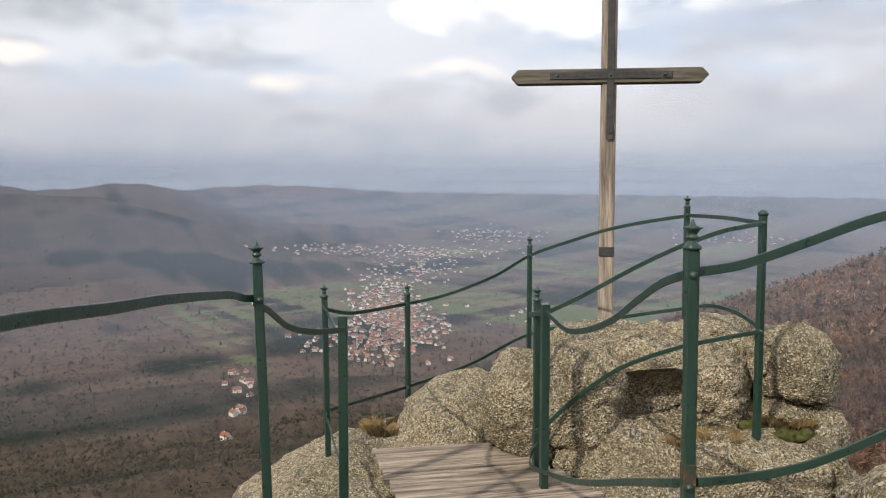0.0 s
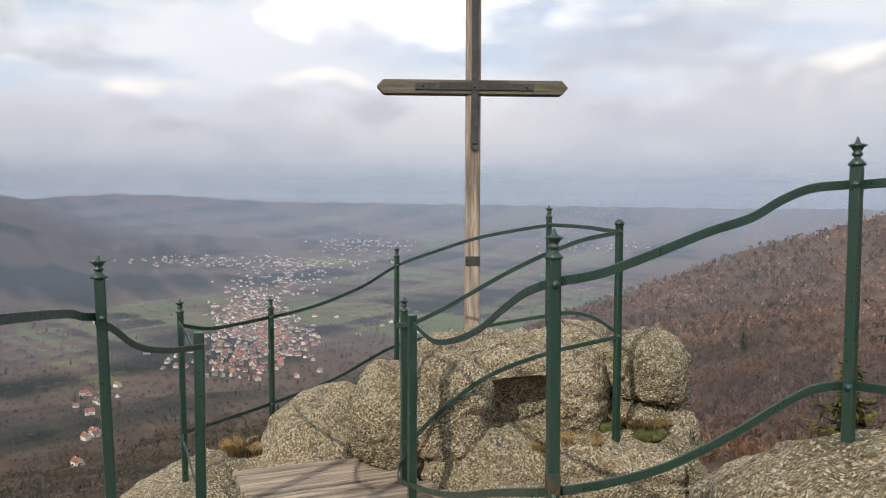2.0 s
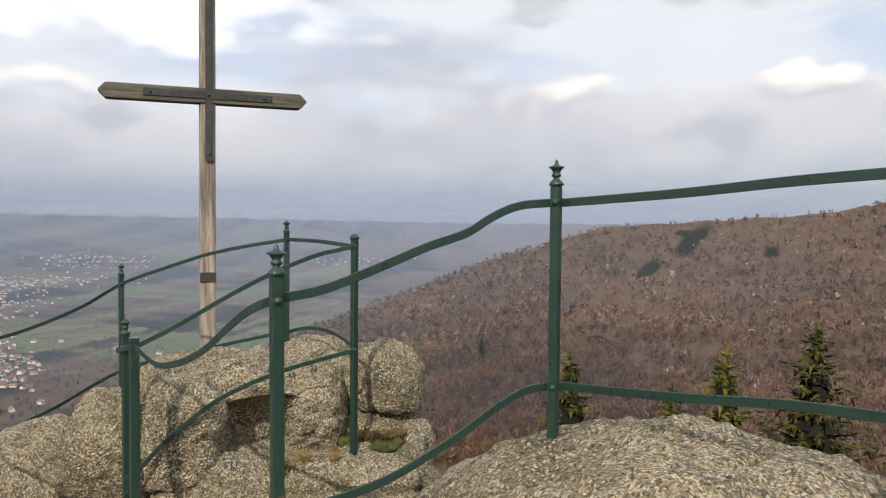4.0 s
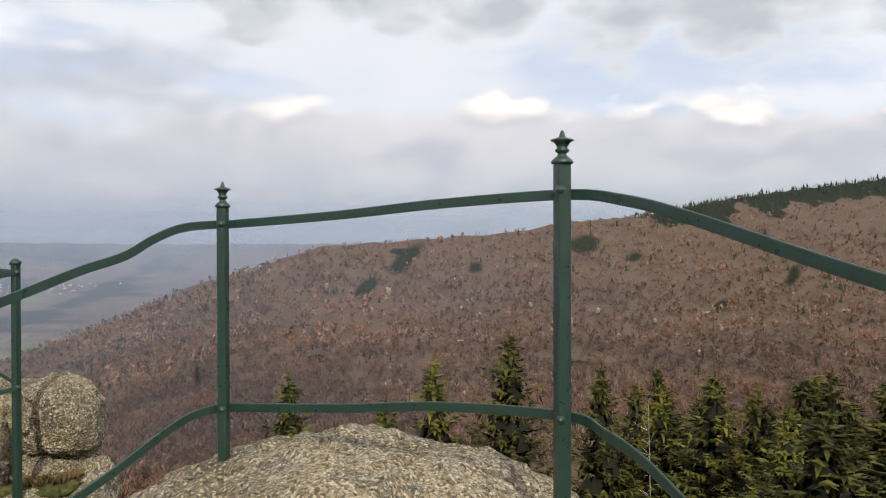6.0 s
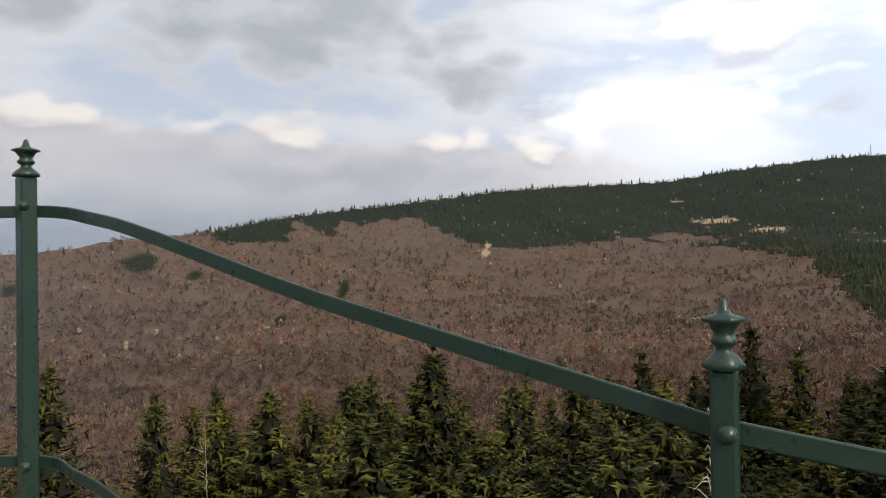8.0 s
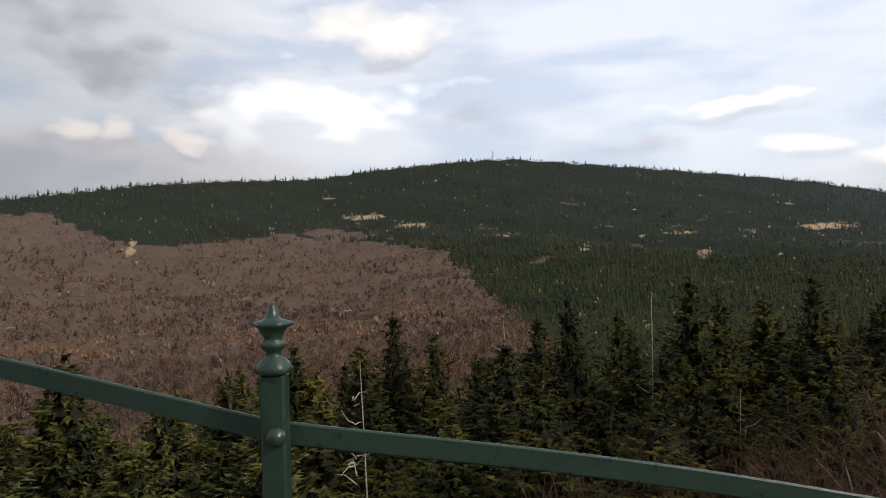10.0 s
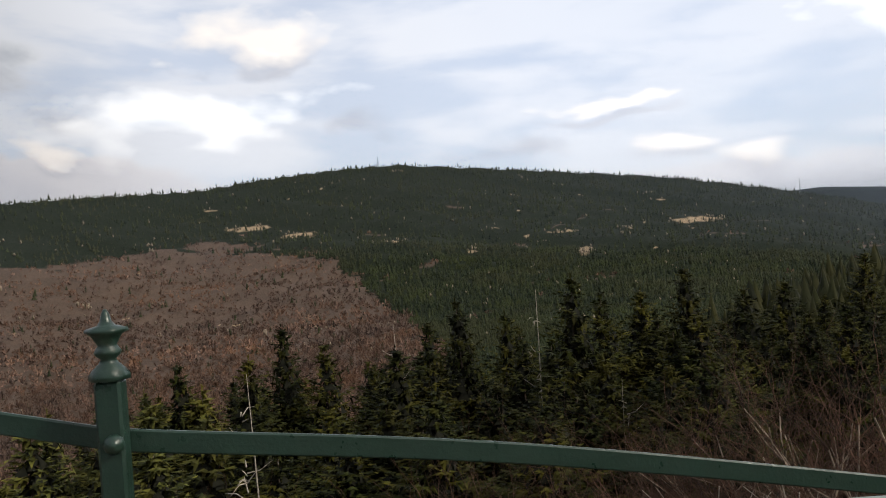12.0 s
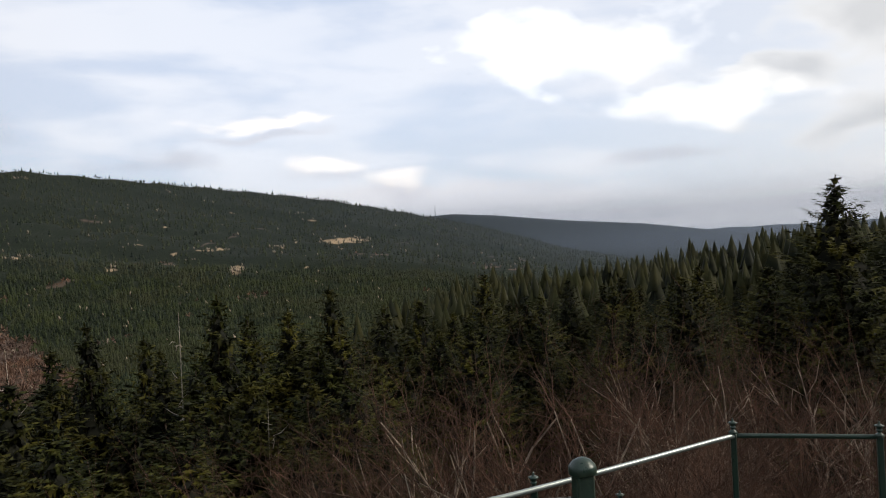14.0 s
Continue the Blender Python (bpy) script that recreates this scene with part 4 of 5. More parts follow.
front = thing("railing", "dark green iron railing round the stone platform", "railing")
add_post(front, (0.34, 5.19), 0.75, -0.66, 0.058, 15, head="bare")
add_post(front, (0.87, 2.65), 1.45, 0.16, 0.047, 8, (-0.01, 0.0), bolts=[(1.235, 0), (0.40, 0)], rusty=True)
add_post(front, (2.15, 2.80), 1.825, 0.50, 0.044, 35, bolts=[(1.63, -40), (0.785, -40)])
add_post(front, (2.665, 1.24), 1.94, 0.30, 0.050, 65, bolts=[(1.73, -62), (0.925, -62)])
add_post(front, (2.075, -0.77), 1.484, -0.10, 0.043, 80, bolts=[(1.262, -85)])
add_post(front, (1.93, -2.745), 1.0, -0.10, 0.050, 60, head="cap")
add_rail(front, "top_rail", [(0.22, 5.62, 0.60), (0.30, 5.30, 0.665), (0.36, 5.10, 0.685), (0.47, 4.6, 0.665), (0.58, 4.10, 0.76), (0.67, 3.62, 0.90), (0.74, 3.25, 1.05), (0.80, 2.95, 1.165), (0.87, 2.69, 1.235), (1.06, 2.70, 1.27), (1.28, 2.73, 1.345), (1.52, 2.76, 1.435), (1.70, 2.78, 1.49), (1.83, 2.80, 1.56), (1.97, 2.82, 1.612), (2.15, 2.83, 1.630)], n=5)
add_rail(front, "top_rail", [(2.17, 2.82, 1.628), (2.37, 2.21, 1.66), (2.52, 1.73, 1.695), (2.69, 1.24, 1.715), (2.61, 0.94, 1.68), (2.52, 0.67, 1.62), (2.385, 0.18, 1.48), (2.27, -0.21, 1.388), (2.15, -0.55, 1.314), (2.105, -0.77, 1.258)])
add_rail(front, "top_rail", [(2.105, -0.77, 1.258), (2.04, -1.55, 1.130), (1.95, -2.735, 0.87)], height=0.040)
add_rail(front, "lower_rail", [(0.30, 5.55, -0.40), (0.24, 5.48, -0.47), (0.25, 5.38, -0.53), (0.37, 5.0, -0.44), (0.50, 4.4, -0.26), (0.61, 3.85, -0.06), (0.73, 3.3, 0.16), (0.87, 2.69, 0.395), (1.11, 2.71, 0.42), (1.36, 2.74, 0.475), (1.64, 2.77, 0.595), (1.88, 2.80, 0.72), (2.02, 2.82, 0.772), (2.17, 2.83, 0.785)], n=5)
add_rail(front, "lower_rail", [(2.17, 2.82, 0.785), (2.37, 2.20, 0.85), (2.53, 1.72, 0.91), (2.69, 1.24, 0.928), (2.62, 1.02, 0.915), (2.57, 0.84, 0.87), (2.50, 0.60, 0.76), (2.42, 0.30, 0.60), (2.30, -0.1, 0.45), (2.10, -0.77, 0.32)])

gate_side = thing("railing", "green iron railing beside the boardwalk with a leaning post", "railing")
add_post(gate_side, (-1.17, 3.53), 1.29, -0.12, 0.050, 25, (-0.055, 0.0), bolts=[(0.98, 30)])
add_post(gate_side, (-1.095, 4.90), 0.68, -0.66, 0.066, 10, head="bare")
add_rail(gate_side, "top_rail", [(-0.75, 0.3, 1.30), (-0.95, 1.2, 1.245), (-1.03, 1.81, 1.19), (-1.09, 2.31, 1.15), (-1.18, 3.07, 1.065), (-1.24, 3.40, 1.005), (-1.235, 3.53, 0.985)], height=0.040)
add_rail(gate_side, "top_rail", [(-1.235, 3.53, 0.97), (-1.225, 3.75, 0.885), (-1.20, 4.03, 0.745), (-1.15, 4.41, 0.65), (-1.06, 4.88, 0.585)], height=0.040)

outer = thing("railing", "green iron railing round the cross boulders", "railing")
add_post(outer, (-1.555, 6.15), 0.755, -0.86, 0.046, 30, (-0.028, 0.0), bolts=[(0.53, 10)])
add_post(outer, (-1.02, 7.28), 0.64, -0.80, 0.046, 40, (-0.012, 0.0), bolts=[(0.43, 20), (-0.43, 20)])
add_post(outer, (0.20, 7.99), 1.095, -0.55, 0.046, 20, bolts=[(0.885, 10)])
add_post(outer, (1.64, 6.88), 1.54, 0.30, 0.046, 10, bolts=[(1.355, 0)])
add_post(outer, (1.93, 5.53), 1.435, -0.30, 0.048, 25, (-0.0, 0.0), head="cap", bolts=[(1.335, 0), (0.53, 0)])
add_post(outer, (0.28, 5.56), 0.84, -0.70, 0.046, 20, bolts=[(0.62, 0)])
add_rail(outer, "top_rail", [(-1.08, 4.86, 0.60), (-1.12, 5.0, 0.545), (-1.28, 5.40, 0.50), (-1.45, 5.85, 0.52), (-1.58, 6.12, 0.56)], thick=0.008, height=0.032)
add_rail(outer, "top_rail", [(-1.58, 6.17, 0.53), (-1.45, 6.45, 0.455), (-1.32, 6.71, 0.435), (-1.03, 7.29, 0.43), (-0.76, 7.45, 0.475), (-0.49, 7.60, 0.55), (-0.14, 7.79, 0.69), (0.21, 7.99, 0.885), (0.62, 7.68, 1.06), (0.99, 7.39, 1.20), (1.34, 7.12, 1.29), (1.64, 6.89, 1.35)], height=0.034)
add_rail(outer, "top_rail", [(1.65, 6.86, 1.355), (1.80, 6.2, 1.355), (1.93, 5.56, 1.335)], height=0.034)
add_rail(outer, "top_rail", [(0.36, 5.52, 0.64), (0.56, 5.51, 0.74), (0.74, 5.51, 0.84), (1.03, 5.51, 1.005), (1.32, 5.50, 1.15), (1.61, 5.50, 1.265), (1.80, 5.50, 1.31), (1.93, 5.50, 1.335)], height=0.034)
add_rail(outer, "lower_rail", [(-1.08, 4.92, -0.55), (-1.25, 5.35, -0.52), (-1.45, 5.85, -0.46), (-1.56, 6.15, -0.39), (-1.43, 6.47, -0.40), (-1.03, 7.29, -0.43), (-0.43, 7.63, -0.26), (0.22, 8.0, 0.02), (1.01, 7.37, 0.30), (1.35, 7.10, 0.41), (1.64, 6.90, 0.49), (1.76, 6.4, 0.59), (1.86, 5.95, 0.605), (1.945, 5.60, 0.545)], height=0.034)
add_rail(outer, "lower_rail", [(0.28, 5.52, -0.30), (0.39, 5.51, -0.21), (0.54, 5.51, -0.06), (0.84, 5.50, 0.18), (1.09, 5.50, 0.305), (1.38, 5.50, 0.405), (1.65, 5.50, 0.47), (1.93, 5.50, 0.53)], height=0.034)

# ---- the cross ----
cross = thing("wooden_cross", "tall weathered wooden summit cross with iron straps", "cross", (1.09, 8.86, -0.6))
part("upright", box_bm((-0.085, -0.085, 0), (0.085, 0.085, 5.25), 0.012), CROSS_WOOD, cross)


def cross_arm():
    """The arm, with its ends cut to a blunt point."""
    bm = bmesh.new()
    h, d = 0.085, 0.080
    prof = [(-1.125, 0.0), (-1.045, -h), (1.045, -h), (1.125, 0.0), (1.045, h), (-1.045, h)]
    a = [bm.verts.new((x, -d, z)) for x, z in prof]
    b = [bm.verts.new((x, d, z)) for x, z in prof]
    bm.faces.new(a)
    bm.faces.new(list(reversed(b)))
    for i in range(6):
        j = (i + 1) % 6
        bm.faces.new((a[j], a[i], b[i], b[j]))
    bmesh.ops.recalc_face_normals(bm, faces=bm.faces)
    bmesh.ops.bevel(bm, geom=list(bm.edges), offset=0.01, segments=1, affect="EDGES")
    return bm


arm = part("arm", cross_arm(), CROSS_DARK, cross, "dark crossbeam with pointed ends")
arm.location = (-0.01, -0.03, 3.51)
part("strap", box_bm((-0.03, -0.122, 2.78), (0.052, -0.112, 5.2), 0.003), STRAP, cross, "dark flat iron strip down the upright")
part("strap", box_bm((-0.68, -0.124, 3.475), (0.70, -0.1115, 3.555), 0.003), STRAP, cross, "dark flat iron strip along the arm")
part("batten", box_bm((-0.088, -0.098, 1.42), (0.088, -0.084, 1.53), 0.003), STRAP, cross, "dark plate round the upright")
for bx, bz in ((-0.6, 3.515), (0.62, 3.515), (0.01, 2.86), (0.01, 3.515)):
    nail = part("nail", dome_mesh, IRON, cross)
    nail.matrix_basis = pose(bx, -0.123, bz, 90, 0, 0)

# ---- the railing of the stair below ----
stair_rail = thing("stair_railing", "green iron stair railing with a bright pipe handrail", "railing")
for at, top in (((3.57, -6.78), 0.10), ((3.98, -4.87), 0.07), ((4.25, -6.2), -0.45), ((2.73, -7.43), 0.06)):
    add_post(stair_rail, at, top, -2.2, 0.044, 30)
pipe = part("handrail", tube([(4.05, -4.2, 0.0), (3.93, -4.64, -0.005), (3.76, -5.6, -0.02), (3.60, -6.60, -0.035), (3.56, -6.80, -0.04)], 0.019), STEEL, stair_rail, "bright worn steel pipe", True)
part("top_rail", tube([(3.56, -6.80, -0.04), (3.2, -7.06, -0.045), (2.73, -7.43, -0.06)], 0.019), IRON, stair_rail, "", True)


# ---- trees ----
def spot(az, d):
    """The plan position seen at that azimuth, d metres off, by someone standing at the railing."""
    ox, oy = (0.68, -1.0) if az > 80 else (0.5, -0.4)
    return ox + d * math.sin(radians(az)), oy + d * math.cos(radians(az))


def ground_at(x, y):
    return float(land_height(math.degrees(math.atan2(x, y)), math.hypot(x, y)))


def spruce_crown(seed, tall, wide, bare_below=0.06):
    """A near-black core coloured as inner shade, whorls of branches set with many small needle sprays, and a pointed
    leader.
    """
    rnd = np.random.RandomState(seed)
    V, F, count = [], [], 0
    up = np.array([0, 0, 1.0])

    def add(tris):
        nonlocal count
        V.append(tris.reshape(-1, 3))
        F.append(count + np.arange(tris.shape[0] * 3).reshape(-1, 3))
        count += tris.shape[0] * 3

    # ragged near-black plates close to the trunk, so that the tree is dense and its inside dark
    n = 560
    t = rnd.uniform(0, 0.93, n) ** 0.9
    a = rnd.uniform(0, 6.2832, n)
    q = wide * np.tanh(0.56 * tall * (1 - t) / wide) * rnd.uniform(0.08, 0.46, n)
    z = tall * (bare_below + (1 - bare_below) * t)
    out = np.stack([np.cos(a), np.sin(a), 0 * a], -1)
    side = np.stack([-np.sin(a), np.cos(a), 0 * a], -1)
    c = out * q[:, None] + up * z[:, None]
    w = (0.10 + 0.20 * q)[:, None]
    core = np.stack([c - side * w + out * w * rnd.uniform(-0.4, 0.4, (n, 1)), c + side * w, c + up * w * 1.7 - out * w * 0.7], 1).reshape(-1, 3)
    levels = int(tall / 0.30)
    for i in range(levels):
        t0 = max(0.0, (i + rnd.uniform(-0.3, 0.3)) / levels) ** 0.94
        n = 4 if t0 < 0.22 else (6 if t0 < 0.42 else 8)
        for k in range(n):
            t = min(0.99, max(0.0, t0 + rnd.uniform(-0.025, 0.025)))
            z = tall * (bare_below + (1 - bare_below) * t)
            a = 2 * math.pi * (k + rnd.uniform(-0.4, 0.4)) / n + i * 1.1
            L = (wide * math.tanh(0.50 * tall * (1 - t) / wide) + 0.06) * rnd.uniform(0.55, 1.10)
            out, side = np.array([math.cos(a), math.sin(a), 0]), np.array([-math.sin(a), math.cos(a), 0])
            m = max(4, int(L * (0.62 if t > 0.42 else 0.40) / 0.11))
            s = 0.18 + 0.82 * (np.arange(m) + rnd.uniform(0, 1, m)) / m
            curve = (0.50 - 0.85 * (1 - t)) * s + 0.50 * s**3
            c = out * (s * L)[:, None] + up * (z + 0.50 * L * curve)[:, None]
            for sg in (-1, 1):
                ln = (0.16 + 0.26 * L * (1 - s)) * rnd.uniform(0.6, 1.3, m)
                fwd = out * 0.80 + side * sg * 0.6
                tip = c + fwd * ln[:, None] + up * (rnd.uniform(-0.25, 0.45, m) * ln)[:, None]
                w = (0.055 + 0.04 * rnd.rand(m))[:, None]
                add(np.stack([c - out * w + up * 0.03, c + out * w, tip], 1))
            h = m // 2
            ch, ln = c[::2][:h], rnd.uniform(0.15, 0.40, h)
            add(np.stack([ch - side * 0.08, ch + side * 0.08, ch + out * (0.35 * ln)[:, None] - up * (ln * rnd.uniform(0.3, 1.0, h))[:, None]], 1))
    # the leading shoot, with a few upturned twigs
    for k in range(16):
        a = rnd.uniform(0, 6.28)
        z = tall * (0.955 + 0.055 * k / 16)
        o = np.array([math.cos(a), math.sin(a), 0]) * 0.20 * (1.15 - k / 16)
        add(np.array([[[0.02, 0, z], [-0.02, 0, z + 0.05], [o[0], o[1], z + 0.15]]]))
    return np.concatenate(V), np.concatenate(F), core


def trunk_bm(tall, r, seg=7, bend=0.0, seed=0):
    rnd = random.Random(seed)
    bm, rings = bmesh.new(), []
    for i in range(9):
        t = i / 8
        cx, cy = bend * math.sin(2.2 * t + seed), bend * math.cos(1.7 * t + seed) - bend * math.cos(seed)
        rr = r * (1 - 0.94 * t) * (1.25 if i == 0 else 1)
        rings.append([bm.verts.new((cx + rr * math.cos(6.2832 * k / seg), cy + rr * math.sin(6.2832 * k / seg), tall * t - (1.5 if i == 0 else 0))) for k in range(seg)])
    for a, b in zip(rings, rings[1:]):
        for k in range(seg):
            bm.faces.new((a[k], a[(k + 1) % seg], b[(k + 1) % seg], b[k]))
    bm.faces.new(rings[-1])
    return bm


def spruce_kind(seed, tall, wide, label, group, needles=SHADED_NEEDLES):
    ob = thing("spruce", label, "tree", (0, 0, -50), group)
    part("trunk", trunk_bm(tall * 0.98, tall * 0.011 + 0.03, seed=seed), BARK, ob)
    v, f, core = spruce_crown(seed, tall, wide)
    # added plates that carry the crown's inner shade as colour
    dead = part("dead_wood", mesh_fast("dead_wood", core, np.arange(len(core)).reshape(-1, 3), CROWN_SHADE), CROWN_SHADE, ob)
    tagged(dead, "near-black plates inside the crown, coloured as its shade", kind="stuff")
    part("crown", mesh_fast("crown", v, f, needles), needles, ob)
    return ob


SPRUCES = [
    (spruce_kind(31, 14.0, 3.4, "slender olive-green spruce on the slope below", "spruces below the look-out", SUNLIT_NEEDLES), 14.0),
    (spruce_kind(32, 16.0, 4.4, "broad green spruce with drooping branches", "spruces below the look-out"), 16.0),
    (spruce_kind(33, 12.0, 3.5, "young spruce on the slope, needles coloured sunlit yellowish-green", "spruces below the look-out", SUNLIT_NEEDLES), 12.0),
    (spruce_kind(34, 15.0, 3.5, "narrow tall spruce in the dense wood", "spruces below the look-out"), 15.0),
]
used = set()


def put_spruce(az, el, d, kind, rnd):
    """A spruce whose tip stands at that azimuth and elevation from the look-out, d metres away."""
    x, y = spot(az, d)
    base = ground_at(x, y) - 0.2
    h = 1.55 + d * math.tan(radians(el)) - base
    src, tall = SPRUCES[kind]
    k = max(h, 3.0) / tall
    wide = min(1.3, max(0.95, 17.0 / max(h, 3.0))) * rnd.uniform(0.9, 1.15)
    m = pose(x, y, base, rnd.uniform(-1.5, 1.5), rnd.uniform(-1.5, 1.5), rnd.uniform(0, 360))
    if kind in used:
        ob = copy_thing(src, m)
    else:
        ob, _ = src, used.add(kind)
        ob.matrix_basis = m
    ob.scale = (k * wide, k * wide, k)
    return ob


TIPS_A = [(24.3, -8.6, 560), (30.8, -9.6, 62), (38, -11.5, 38), (42.4, -8.7, 40), (46.4, -6.9, 38), (53.5, -9.3, 34), (55.6, -10.3, 42), (58.6, -10.7, 36), (61.2, -9.3, 34), (65, -10, 33), (69, -8.7, 34), (74.3, -6.45, 31), (78.7, -9.4, 30), (82.9, -8.7, 34), (86, -9.5, 28), (88.4, -7.0, 33), (92.1, -7.0, 29)]
TIPS_B = [(95.2, -5.1, 33), (98.3, -6.6, 31), (102.9, -7.4, 28), (105.5, -5.6, 36), (108.8, -4.1, 31), (112, -5.4, 36), (115.8, -3.0, 30), (119.2, -4.1, 33), (121.3, -4.2, 36), (124.9, -2.8, 38), (128.2, -4.4, 36), (130.6, -4.0, 42), (135.4, -2.4, 48), (138.5, -4.2, 44), (142, -3.2, 55), (159.6, 3.0, 33), (163.5, 0.8, 36)]


def plant_spruces():
    rnd = random.Random(77)
    for i, (az, el, d) in enumerate(TIPS_A + TIPS_B):
        # kinds with sunlit-coloured needles below azimuth 88, shade-coloured ones beyond
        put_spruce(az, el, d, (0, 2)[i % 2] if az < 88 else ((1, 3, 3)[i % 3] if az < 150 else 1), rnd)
    n = 0
    while n < 210:
        az, d = rnd.uniform(58, 152), rnd.uniform(21, 62)
        top = -9.5 if az < 95 else -9.5 + 5.0 * (az - 95) / 55
        el = top + 1.3 - rnd.uniform(0.0, 5.0) - (2.5 if d < 26 else 0)
        if (az > 128 and d < 32) or (az < 86 and rnd.random() < 0.6):
            continue
        # again the sunlit needle colour on the left, the shaded one on the right
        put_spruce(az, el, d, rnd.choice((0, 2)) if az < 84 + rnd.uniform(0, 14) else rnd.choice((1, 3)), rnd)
        n += 1
    for _ in range(64):
        az, d = rnd.uniform(112, 168), rnd.uniform(30, 95)
        top = -5.0 + 4.2 * (az - 118) / 44
        put_spruce(az, top - rnd.uniform(0.3, 4.5), d, rnd.choice((1, 3, 3)), rnd)


plant_spruces()


def bare_tree_mesh(seed, tall, spread, stems=1, depth=5, r0=0.10, mat=None, twist=0.5, fine=2):
    """A leafless tree: stems that fork again and again into fine twigs."""
    rnd = random.Random(seed)
    store = {False: ([], []), True: ([], [])}

    def limb(p, d, length, r, level):
        V, F = store[level > fine]
        n = 3 if level < 2 else (2 if level < depth else 1)
        q, dd = p.copy(), d.copy()
        seg = 5 if level == 0 else (4 if level == 1 else 3)
        prev = None
        for i in range(n + 1):
            t = i / n
            rr = r * (1 - 0.45 * t)
            a = dd.orthogonal().normalized()
            b = dd.cross(a).normalized()
            ring = []
            for k in range(seg):
                w = 2 * math.pi * k / seg
                ring.append(len(V))
                V.append(tuple(q + (a * math.cos(w) + b * math.sin(w)) * rr))
            if prev:
                for k in range(seg):
                    k2 = (k + 1) % seg
                    F.append((prev[k], prev[k2], ring[k2]))
                    F.append((prev[k], ring[k2], ring[k]))
            prev = ring
            if i < n:
                dd = (dd + Vector((rnd.uniform(-1, 1), rnd.uniform(-1, 1), rnd.uniform(-0.4, 0.5))) * 0.36).normalized()
                q = q + dd * (length / n)
                if level < depth and (i > 0 or level > 0):
                    for _ in range(2 if level < 2 else int(rnd.random() < 0.6)):
                        side = Vector((rnd.uniform(-1, 1), rnd.uniform(-1, 1), rnd.uniform(-0.2, 0.7))).normalized()
                        nd = (dd * (1 - twist) + side * twist * 1.15).normalized()
                        limb(q, nd, length * rnd.uniform(0.5, 0.72), rr * 0.55, level + 1)
        if level < depth:
            for _ in range(2 if level < 3 else 1):
                side = Vector((rnd.uniform(-1, 1), rnd.uniform(-1, 1), rnd.uniform(0, 0.8))).normalized()
                limb(q, (dd * 0.65 + side * 0.5).normalized(), length * rnd.uniform(0.55, 0.75), r * 0.5, level + 1)

    for s in range(stems):
        a = rnd.uniform(0, 6.28)
        lean = spread * (0.25 if stems == 1 else 1.0)
        limb(Vector((0.15 * math.cos(a) * (stems > 1), 0.15 * math.sin(a) * (stems > 1), -0.4)), Vector((lean * math.cos(a), lean * math.sin(a), 1)).normalized(), tall * rnd.uniform(0.36, 0.46), r0 * rnd.uniform(0.7, 1.1), 0)
    return [mesh_fast(n, np.array(store[k][0]), np.array(store[k][1]), m, True) for n, k, m in (("forked_stem", False, mat or LIMB), ("twig_spray", True, mat or TWIG)) if store[k][0]]


def put_bare(meshes, name, label, category, az, d, top, group, rnd, wide=1.0):
    """A leafless tree or shrub whose top stands at that elevation from the look-out."""
    x, y = spot(az, d)
    base = ground_at(x, y) - 0.1
    h = max(1.2, 1.55 + d * math.tan(radians(top)) - base)
    k = h / max(v.co.z for me in meshes for v in me.vertices)
    ob = thing(name, label, category, (0, 0, 0), group, "")
    ob.matrix_basis = pose(x, y, base, 0, 0, rnd.uniform(0, 360))
    ob.scale = (k * wide, k * wide, k)
    for me in meshes:
        part(me.name.split(".")[0], me, None, ob)
    return ob


def snag_mesh(seed, tall, r, count):
    """A dead stem with short broken branches."""
    rnd = random.Random(seed)
    bm = trunk_bm(tall, r, 6, 0.30, seed)
    for _ in range(count):
        z, a, ln = rnd.uniform(0.35, 0.93) * tall, rnd.uniform(0, 6.28), rnd.uniform(0.15, 0.65)
        d = Vector((math.cos(a), math.sin(a), rnd.uniform(-0.2, 0.7)))
        p = Vector((0.12 * math.sin(2.2 * z / tall + seed), 0.12 * math.cos(1.7 * z / tall + seed) - 0.12 * math.cos(seed), z))
        rr = 0.28 * r
        side = d.orthogonal().normalized()
        up = d.cross(side).normalized()
        mid, end = p + d * ln * 0.5 + Vector((0, 0, 0.06)), p + d * ln + Vector((0, 0, rnd.uniform(-0.1, 0.3)))
        rings = []
        for q, w in ((p, rr), (mid, rr * 0.7), (end, rr * 0.25)):
            rings.append([bm.verts.new(q + (side * math.cos(2.094 * k) + up * math.sin(2.094 * k)) * w) for k in range(3)])
        for u, v in zip(rings, rings[1:]):
            for k in range(3):
                bm.faces.new((u[k], u[(k + 1) % 3], v[(k + 1) % 3], v[k]))
    return bm_mesh("stem", bm, PALE_BARK, True)


